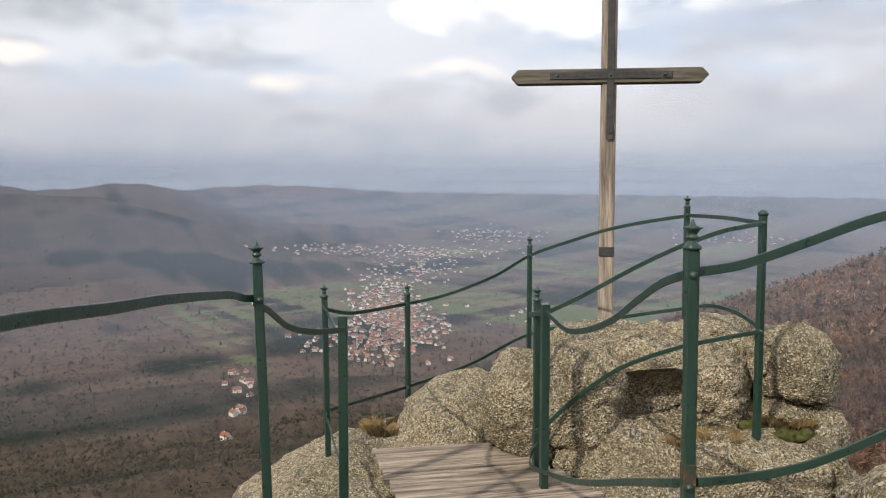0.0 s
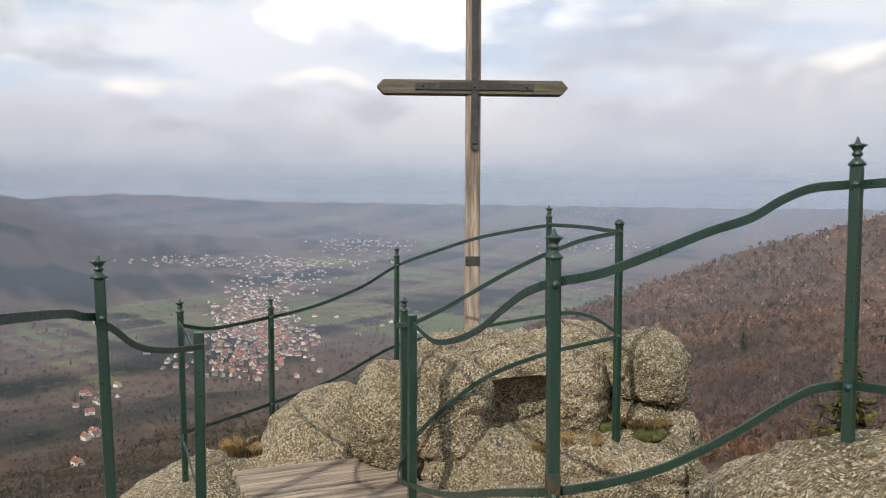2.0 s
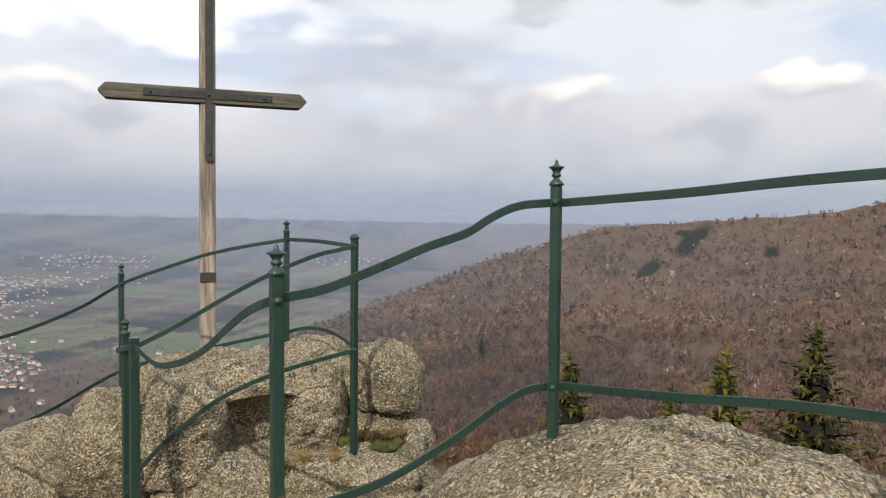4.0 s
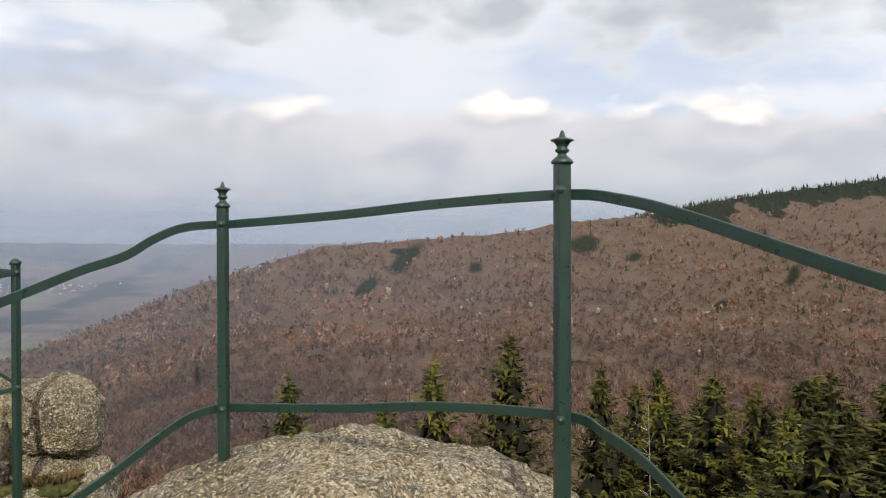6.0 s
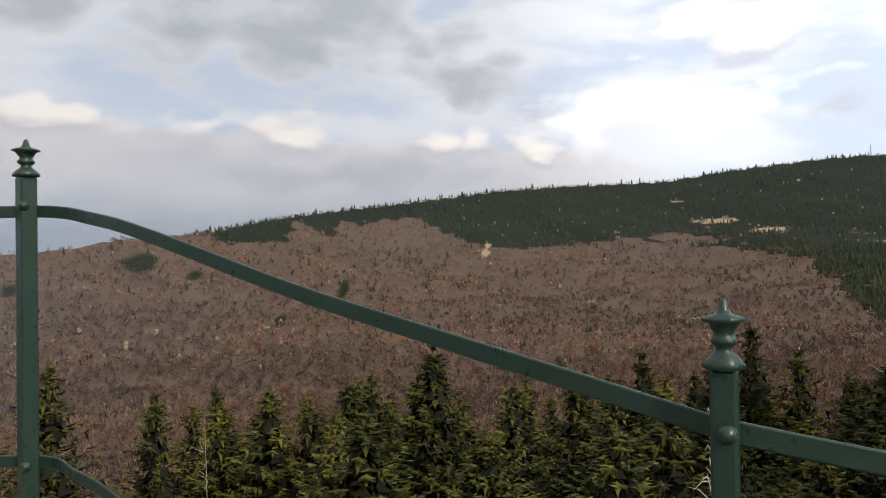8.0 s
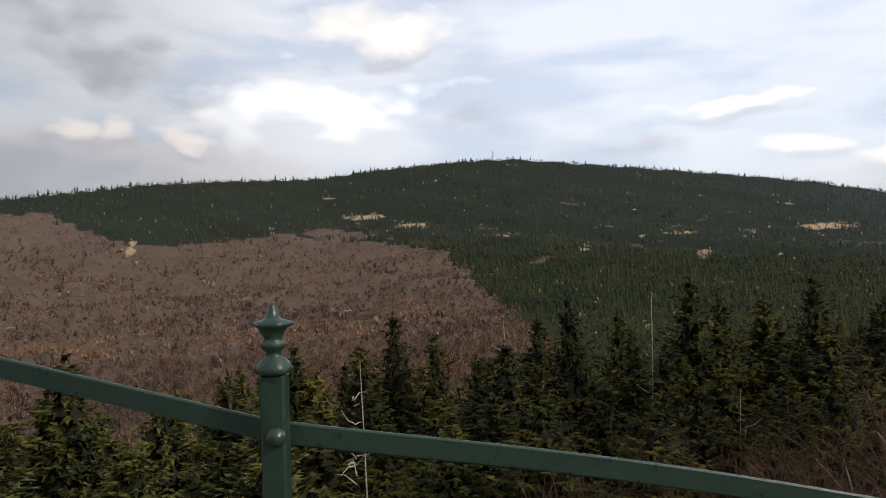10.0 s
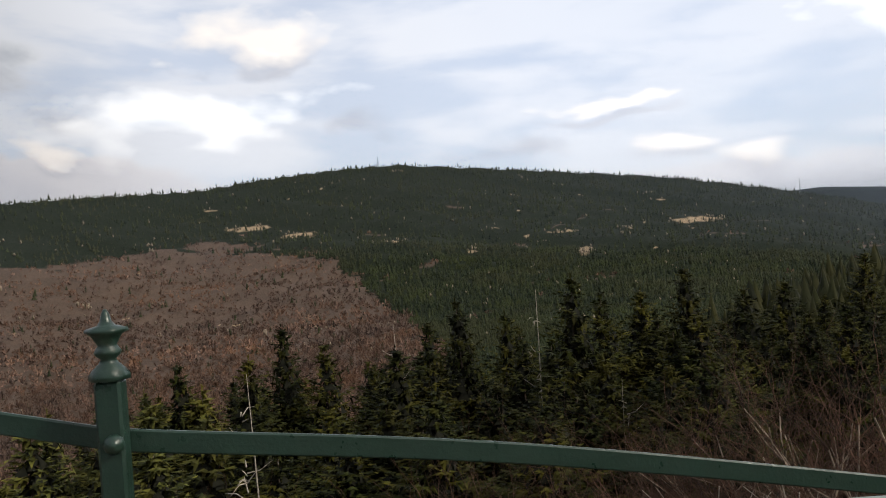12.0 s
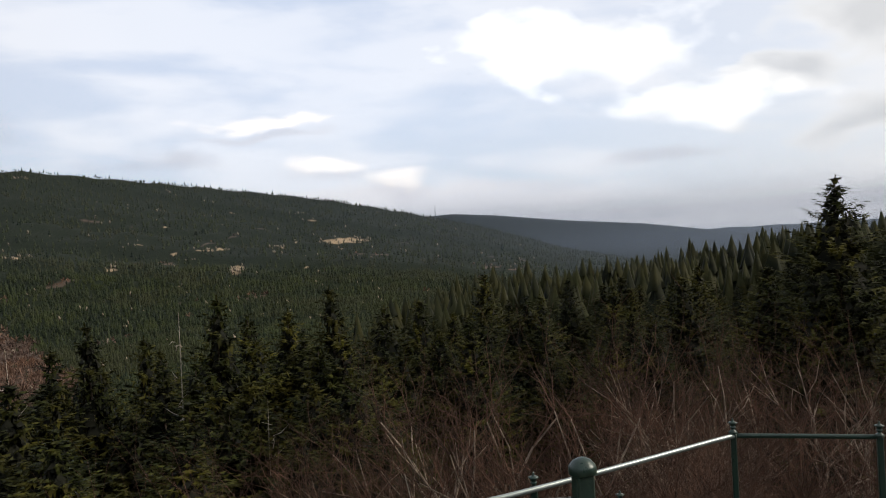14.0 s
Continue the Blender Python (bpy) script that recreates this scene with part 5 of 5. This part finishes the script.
def plant_bare():
    rnd = random.Random(12)
    shrubs = [bare_tree_mesh(40 + i, 4.6, 0.9, 8, 4, 0.028, fine=0, twist=0.6) for i in range(3)]
    beeches = [bare_tree_mesh(50 + i, 9.0, 0.5, 3, 5, 0.12, twist=0.58, fine=2) for i in range(3)]
    for i, (az, d, top) in enumerate([(124, 15, -11), (128, 14, -10.5), (132, 15, -11), (136, 13, -12), (141, 14, -10), (146, 12, -9.5), (150, 13, -8.5), (156, 13, -7.5), (161, 12, -8), (165, 13, -8), (119, 14, -14.5), (104, 15, -16.5), (84, 16, -16), (79, 17, -16), (151, 10, -13.5)]):
        put_bare(shrubs[i % 3], "bare_shrub", "leafless reddish-brown shrub with fine twigs", "shrub", az, d, top, "bare shrubs below the railing", rnd)
    for i, (az, d, top) in enumerate([(139, 17, -3.4), (153, 18, -2.3), (146, 20, -6.0), (149, 22, -5.6), (158, 20, -4.6), (134.5, 20, -6.5)]):
        put_bare(beeches[i % 3], "bare_tree", "leafless beech with pale forked branches", "tree", az, d, top, "bare trees below the railing", rnd, 0.9)
    pale = bare_tree_mesh(61, 3.6, 0.8, 3, 2, 0.035, PALE_BARK, 0.6)
    for az, d, top in [(135.5, 10, -18.0)]:
        put_bare(pale, "bare_shrub", "leafless shrub with pale bleached stems", "shrub", az, d, top, "bare shrubs below the railing", rnd)
    for i, (az, d, top, r) in enumerate([(91.3, 17.5, -8.0, 0.085), (113.3, 30, -3.7, 0.10), (103.2, 29, -5.5, 0.11), (47.5, 50, -9.5, 0.09), (57, 33, -11.2, 0.07), (120, 26, -10.5, 0.06)]):
        h = 1.55 + d * math.tan(radians(top)) - ground_at(*spot(az, d))
        put_bare([snag_mesh(70 + i, h, r * 0.8, 30)], "dead_tree", "bleached dead tree with broken branches", "tree", az, d, top, "dead trees in the wood", rnd)


plant_bare()


# ---- far woods ----
def scatter(n, az_lo, az_hi, r_lo, r_hi, seed, power=1.0):
    rnd = np.random.RandomState(seed)
    az = rnd.uniform(az_lo, az_hi, n)
    r = np.sqrt(rnd.uniform(r_lo**2, r_hi**2, n)) if power == 1.0 else r_lo * (r_hi / r_lo) ** rnd.uniform(0, 1, n)
    return az, r, land_height(az, r), rnd


def far_spruces(name, az, r, z, rnd, hmin, hmax, sides=6, tiers=3, mat=FAR_NEEDLES, young=False):
    """Small jagged cones in one mesh."""
    n = len(az)
    x, y = r * np.sin(np.radians(az)), r * np.cos(np.radians(az))
    h, wide = rnd.uniform(hmin, hmax, n), rnd.uniform(0.16, 0.24, n)
    if young:
        h = h * np.interp(r, [330, 600, 1400], [0.38, 0.5, 1.0])
        wide = wide * 1.25
    V, F = [], []
    ang = np.linspace(0, 2 * np.pi, sides, endpoint=False)
    base = 0
    for t in range(tiers):
        lo = 0.02 + 0.80 * t / tiers
        hi = 1.0 if t == tiers - 1 else lo + 0.9 / tiers + 0.2
        rad = wide * h * (1 - lo) ** 0.9
        a = ang[None] + rnd.uniform(0, 6.28, (n, 1))
        k = rnd.uniform(0.5, 1.4, (n, sides))
        ring = np.stack([x[:, None] + rad[:, None] * k * np.cos(a), y[:, None] + rad[:, None] * k * np.sin(a), z[:, None] + h[:, None] * (lo + rnd.uniform(-0.05, 0.05, (n, sides)))], -1)
        tip = np.stack([x, y, z + h * min(hi, 1.0)], -1)[:, None]
        V.append(np.concatenate([ring, tip], 1).reshape(-1, 3))
        i0 = base + np.arange(n)[:, None] * (sides + 1)
        s = np.arange(sides)[None]
        F.append(np.stack([i0 + s, i0 + (s + 1) % sides, np.broadcast_to(i0 + sides, (n, sides))], -1).reshape(-1, 3))
        base += n * (sides + 1)
    ob = new(name, mesh_fast(name, np.concatenate(V), np.concatenate(F), mat))
    return ob


def far_beeches(name, az, r, z, rnd, hmin, hmax, fans=12, mat=BEECH, width=0.10, spread=0.42, young=False):
    """Leafless trees: a short stem and a rounded crown of many thin fans of twigs for each, in one mesh."""
    n = len(az)
    x, y = r * np.sin(np.radians(az)), r * np.cos(np.radians(az))
    h = rnd.uniform(hmin, hmax, n)
    if young:
        h = h * np.interp(r, [130, 350, 900], [0.35, 0.5, 1.0])
    root = np.stack([x, y, z + 0.35 * h], -1)
    foot = 0.025 * h
    V = [np.stack([root, np.stack([x - foot, y, z - 0.5], -1), np.stack([x + foot, y, z - 0.5], -1)], 1)]
    k = 3 + 2 * fans
    i0 = np.arange(n) * k
    F = [np.stack([i0, i0 + 1, i0 + 2], -1)]
    for s in range(fans):
        a, u = rnd.uniform(0, 6.2832, n), rnd.uniform(-0.25, 1.0, n)
        q = rnd.uniform(0.65, 1.0, n) * h
        c = np.sqrt(np.maximum(0, 1 - u * u)) * spread * q
        tip = root + np.stack([c * np.cos(a), c * np.sin(a), 0.65 * u * q], -1)
        t = rnd.normal(0, 1, (n, 3))
        t = t / np.linalg.norm(t, axis=1, keepdims=True) * (width * h * rnd.uniform(0.5, 1.5, n))[:, None]
        V.append(np.stack([tip + t, tip - t], 1))
        F.append(np.stack([i0, i0 + 3 + 2 * s, i0 + 4 + 2 * s], -1))
    return new(name, mesh_fast(name, np.concatenate(V, 1).reshape(-1, 3), np.concatenate(F), mat))


def plant_far():
    # the beech slope over the side valley, with spruces among it
    az, r, z, rnd = scatter(38000, 9, 140, 330, 1700, 3, 2.0)
    meadow, spruce, bare = land_cover(az, r, z)
    crest = r < np.interp(az, CREST_R_AZ, CREST_R) * 0.992
    keep = (spruce < 0.5) & (bare < 0.45) & crest & (meadow < 0.45)
    near, off = keep & (r < 620), keep & (r >= 620)
    tagged(far_beeches("beech_wood", az[near], r[near], z[near], rnd, 5, 9, 24, BEECH, 0.034), "leafless red-brown beech wood across the side valley", "wood", "", "stuff")
    tagged(far_beeches("beech_wood", az[off], r[off], z[off], rnd, 6, 9.5, 10, BEECH, 0.085), "leafless purple-brown beech wood on the far slope", "wood", "", "stuff")
    few = (rnd.uniform(0, 1, len(az)) < 0.05) & keep & (r > 430)
    az2, r2, z2, rnd2 = scatter(30000, 28, 165, 330, 2900, 4)
    az3, r3, z3, _ = scatter(30000, 92, 152, 330, 1300, 14, 2.0)
    az2, r2, z2 = np.concatenate([az2, az3]), np.concatenate([r2, r3]), np.concatenate([z2, z3])
    meadow, spruce, bare = land_cover(az2, r2, z2)
    keep2 = (spruce > 0.5) & (bare < 0.5) & (r2 < np.interp(az2, CREST_R_AZ, CREST_R) * 1.0)
    A, R, Z = np.concatenate([az[few] + 0.2, az2[keep2]]), np.concatenate([r[few], r2[keep2]]), np.concatenate([z[few], z2[keep2]])
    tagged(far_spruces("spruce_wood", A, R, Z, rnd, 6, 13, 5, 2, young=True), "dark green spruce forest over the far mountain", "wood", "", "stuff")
    # spruces along the skyline
    az, r, z, rnd = scatter(3000, 56, 165, 1, 1.0001, 8)
    r = np.interp(az, CREST_R_AZ, CREST_R) * rnd.uniform(0.985, 1.0, len(az))
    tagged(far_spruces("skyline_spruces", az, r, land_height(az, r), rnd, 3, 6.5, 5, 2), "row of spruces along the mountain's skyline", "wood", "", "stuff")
    # the near slope towards the south
    az, r, z, rnd = scatter(3400, 100, 172, 80, 310, 5, 2.0)
    keep = (az > 128) | (r < 150)
    tagged(far_spruces("slope_spruces", az[keep], r[keep], z[keep], rnd, 7, 11, 9, 7, SLOPE_NEEDLES), "dense spruce wood on the rising near slope", "wood", "", "stuff")
    az, r, z, rnd = scatter(2000, 8, 92, 48, 340, 6, 2.0)
    tagged(far_beeches("near_beech_wood", az, r, z, rnd, 8, 14, 110, RED_BEECH, 0.007, 0.38), "leafless reddish beech wood just below the look-out", "wood", "", "stuff")
    # woods of the valley
    az, r, z, rnd = scatter(30000, -44, 30, 130, 2700, 7, 2.0)
    meadow, spruce, bare = land_cover(az, r, z)
    keep = ((meadow < 0.44) | (rnd.uniform(0, 1, len(az)) < 0.28)) & ((r > 330) | (az < 12))
    tagged(far_beeches("valley_wood", az[keep], r[keep], z[keep], rnd, 3.5, 8, 9, VALLEY_TREES, 0.09, 0.55, True), "leafless grey-brown woods in the valley", "wood", "", "stuff")
    some = (rnd.uniform(0, 1, len(az)) < 0.025) & (r > 800)
    tagged(far_spruces("valley_spruces", az[some] + 0.1, r[some], z[some], rnd, 6, 11, 5, 2), "scattered dark spruces and hedges in the valley", "wood", "", "stuff")


plant_far()


# ---- crags on the far slope ----
def plant_crags():
    rnd = random.Random(8)
    spots = [(38.0, -4.0, 9), (47.0, -5.6, 5), (48.6, -5.0, 6), (51.5, -6.2, 7), (53.5, -5.4, 6), (55.0, -7.2, 6), (57.5, -6.0, 5), (59.0, -7.0, 5), (62, -6.4, 5), (76.8, -0.3, 5), (77.0, 0.5, 4), (77.4, -0.9, 5), (76.5, 0.1, 3), (92.5, -4.8, 5), (94.0, -5.6, 6), (95.5, -6.2, 5), (33.5, -3.6, 6), (65, -7.8, 5), (60.5, -8.2, 5), (43.5, -5.2, 4)]
    r = np.linspace(360, 1700, 900)
    kinds = [rock_mesh("crag", (1, 0.8, 1.3), 60 + i, k=3.2, lumps=0.45, level=3) for i in range(3)]
    for me in kinds:
        me.materials.clear()
        me.materials.append(CRAG)
    for i, (az, el, size) in enumerate(spots):
        z = land_height(np.full(r.shape, az), r)
        e = np.degrees(np.arctan2(z - EYE, r))
        j = int(np.argmax(e > el))
        d = float(r[j])
        ob = thing("crag", "pale granite crag among the beeches", "rock", (d * math.sin(radians(az)), d * math.cos(radians(az)), float(z[j]) + 3), "crags on the far slope", "", kinds[i % 3])
        k = size * 0.42 * d / 900
        ob.scale = (k, k, k * rnd.uniform(0.9, 1.4))
        ob.rotation_euler = (0, 0, rnd.uniform(0, 6.28))


plant_crags()


def plant_scree():
    """Pale blocks and stumps strewn over the slopes, thickest in the clearings, in one mesh."""
    rnd = np.random.RandomState(44)
    az, r = rnd.uniform(22, 140, 60000), 380 * (2500 / 380) ** rnd.uniform(0, 1, 60000)
    z = land_height(az, r)
    meadow, spruce, bare = land_cover(az, r, z)
    seam = smoothstep(0.55, 1.2, rough(az, r, 55.0, 13.0) + 0.6 * rough(az, r, 21.0, 14.0))
    keep = (r < np.interp(az, CREST_R_AZ, CREST_R) * 0.97) & (rnd.uniform(0, 1, len(az)) < np.where(spruce > 0.5, 0.012 + 0.32 * seam * seam + 0.75 * (bare > 0.4) * (r > 900), 0.008 + 0.85 * seam * seam))
    az, r, z = az[keep], r[keep], z[keep]
    n = len(az)
    size = rnd.uniform(0.6, 1.9, n) * (r / 900) ** 0.5
    c = np.stack([r * np.sin(np.radians(az)), r * np.cos(np.radians(az)), z + size * 0.9 + rnd.uniform(0, 3, n)], -1)
    shape = np.array([(1, 0, -0.4), (-0.5, 0.87, -0.5), (-0.5, -0.87, -0.4), (0.1, 0, 1.3), (0, 0, -2.5)])
    V = c[:, None] + size[:, None, None] * shape[None] * rnd.uniform(0.6, 1.4, (n, 5, 3))
    tri = np.array([(0, 1, 3), (1, 2, 3), (2, 0, 3), (1, 0, 4), (2, 1, 4), (0, 2, 4)])
    F = (np.arange(n) * 5)[:, None, None] + tri[None]
    tagged(new("scree", mesh_fast("scree", V.reshape(-1, 3), F.reshape(-1, 3), CRAG)), "pale granite blocks strewn over the wooded slopes", "rocks", "", "stuff")


plant_scree()


# ---- the town in the valley ----
def house_kind(seed, l, w, h, roof_h):
    """A plain gabled house: plastered walls, tiled roof with eaves, chimney, windows."""
    ob = thing("house", "white plastered house with a red-brown gabled roof", "house", (0, 0, -500), "houses of the valley town")
    bm = bmesh.new()
    vs = [bm.verts.new(p) for p in ((-l, -w, -2), (l, -w, -2), (l, w, -2), (-l, w, -2), (-l, -w, h), (l, -w, h), (l, w, h), (-l, w, h), (-l, 0, h + roof_h), (l, 0, h + roof_h))]
    for f in ((0, 1, 5, 4), (2, 3, 7, 6), (1, 2, 6, 9, 5), (3, 0, 4, 8, 7)):
        bm.faces.new([vs[i] for i in f])
    part("wall", bm, WALL_PAINT, ob)
    bm = bmesh.new()
    o = 0.6
    k = roof_h / w
    top = [bm.verts.new(p) for p in ((-l - o, -w - o, h - o * k + 0.25), (l + o, -w - o, h - o * k + 0.25), (l + o, 0, h + roof_h + 0.25), (-l - o, 0, h + roof_h + 0.25), (l + o, w + o, h - o * k + 0.25), (-l - o, w + o, h - o * k + 0.25))]
    bm.faces.new([top[i] for i in (0, 1, 2, 3)])
    bm.faces.new([top[i] for i in (3, 2, 4, 5)])
    roof = part("roof", bm, ROOF_TILE, ob)
    part("chimney", box_bm((l * 0.3, 0.4, h + roof_h * 0.5), (l * 0.3 + 0.8, 1.2, h + roof_h + 1.0)), WALL_PAINT, roof)
    for x in (-0.5, 0.5):
        for y in (-1, 1):
            win = part("window", box_bm((x * l - 0.7, y * w - 0.06, h * 0.35), (x * l + 0.7, y * w + 0.06, h * 0.35 + 1.5)), WINDOW_DARK, ob)
    return ob


def build_town():
    rnd = random.Random(21)
    kinds = [house_kind(1, 6.0, 4.5, 5.5, 4.5), house_kind(2, 8.0, 5.0, 6.5, 5.0), house_kind(3, 5.0, 4.0, 3.6, 3.6), house_kind(4, 12.0, 6.0, 7.0, 3.0)]
    clusters = [((-11.5, -8.0), (2.1, 0.95), 80), ((-9.5, -9.9), (2.0, 1.0), 46), ((-13.0, -10.6), (2.0, 0.9), 30), ((-10.4, -6.6), (1.2, 0.35), 22), ((-21.3, -13.4), (1.2, 0.7), 14), ((-22.5, -15.3), (0.8, 0.4), 3), ((-23, -17.4), (0.5, 0.3), 2), ((-7.5, -4.4), (4.5, 0.22), 38), ((-14.5, -3.9), (4.0, 0.18), 16), ((-3.2, -3.0), (2.5, 0.25), 22), ((-17, -10.9), (2.5, 0.7), 10), ((-2, -9.0), (2.5, 1.0), 8), ((14, -3.2), (3.0, 0.2), 12)]
    r = np.geomspace(600, 4300, 1200)
    first = set()
    for (az0, el0), (sa, se), count in clusters:
        for _ in range(count):
            az, el = rnd.gauss(az0, sa * 0.6), rnd.gauss(el0, se * 0.7)
            z = land_height(np.full(r.shape, az), r)
            e = np.degrees(np.arctan2(z - EYE, r))
            j = int(np.argmax(e > el))
            if j == 0:
                continue
            d, kind = float(r[j]), rnd.choice((0, 0, 1, 2, 2, 3) if count > 30 else (0, 1, 2))
            m = pose(d * math.sin(radians(az)), d * math.cos(radians(az)), float(z[j]), 0, 0, rnd.choice((20, 110, 65, 150)) + rnd.uniform(-12, 12))
            if kind in first:
                ob = copy_thing(kinds[kind], m)
            else:
                first.add(kind)
                ob = kinds[kind]
                ob.matrix_basis = m
            k = 0.62 if d < 1500 else 0.72
            ob.scale = (k, k, k)


build_town()


def build_far_houses():
    """The many small houses farther up the valley, in one mesh each of walls and of roofs."""
    rnd = np.random.RandomState(9)
    r = np.geomspace(800, 4300, 900)
    W, R, fw, fr = [], [], [], []
    for az0, el0, sa, se, count in [(-11.0, -8.3, 2.2, 1.3, 260), (-9.5, -10.2, 2.2, 1.3, 150), (-13, -11.0, 2.2, 1.2, 70), (-9, -5.4, 3.0, 0.8, 110), (-8, -4.3, 5.5, 0.3, 120), (-3, -3.2, 3.0, 0.5, 90), (-16, -4.0, 4, 0.25, 40), (14, -3.0, 4, 0.4, 30)]:
        for _ in range(count):
            az, el = rnd.normal(az0, sa * 0.6), rnd.normal(el0, se * 0.7)
            z = land_height(np.full(r.shape, az), r)
            j = int(np.argmax(np.degrees(np.arctan2(z - EYE, r)) > el))
            if j == 0:
                continue
            d = r[j]
            x, y, zz = d * math.sin(radians(az)), d * math.cos(radians(az)), z[j]
            l, w, h, t, a = rnd.uniform(3, 5.5), rnd.uniform(2.4, 3.6), rnd.uniform(2, 4), rnd.uniform(1.8, 3.2), rnd.uniform(0, 3.14)
            ca, sa2 = math.cos(a), math.sin(a)
            at = lambda p: (x + p[0] * ca - p[1] * sa2, y + p[0] * sa2 + p[1] * ca, zz + p[2])
            i = len(W)
            W += [at(p) for p in ((-l, -w, -2), (l, -w, -2), (l, w, -2), (-l, w, -2), (-l, -w, h), (l, -w, h), (l, w, h), (-l, w, h), (-l, 0, h + t), (l, 0, h + t))]
            fw += [tuple(i + k for k in f) for f in ((0, 1, 5, 4), (2, 3, 7, 6), (1, 2, 6, 9, 5), (3, 0, 4, 8, 7))]
            i = len(R)
            R += [at(p) for p in ((-l - 0.5, -w - 0.6, h - 0.3), (l + 0.5, -w - 0.6, h - 0.3), (l + 0.5, 0, h + t + 0.3), (-l - 0.5, 0, h + t + 0.3), (l + 0.5, w + 0.6, h - 0.3), (-l - 0.5, w + 0.6, h - 0.3))]
            fr += [(i, i + 1, i + 2, i + 3), (i + 3, i + 2, i + 4, i + 5)]
    ob = thing("far_houses", "many small white houses with red roofs along the valley", "houses", (0, 0, 0), "", "stuff", mesh_from("far_houses", W, fw, WALL_MANY))
    part("roofs", mesh_from("roofs", R, fr, ROOF_MANY), ROOF_MANY, ob)


build_far_houses()


def build_mast(az, d, h):
    x, y = d * math.sin(radians(az)), d * math.cos(radians(az))
    z = ground_at(x, y)
    ob = thing("radio_mast", "thin grey lattice radio mast on the ridge", "mast", (x, y, z), "masts on the ridge")
    for s in range(3):
        a = 2.1 * s
        part("leg", tube([(2.2 * math.cos(a), 2.2 * math.sin(a), -3), (0.4 * math.cos(a), 0.4 * math.sin(a), h)], 0.35, 4, 2), STEEL, ob)
    for k in range(6):
        part("brace", box_bm((-1.6 + 0.2 * k, -0.2, h * (k + 0.5) / 6), (1.6 - 0.2 * k, 0.2, h * (k + 0.5) / 6 + 0.5)), STEEL, ob)


build_mast(132.4, 2580, 46)
build_mast(103.0, 2195, 26)
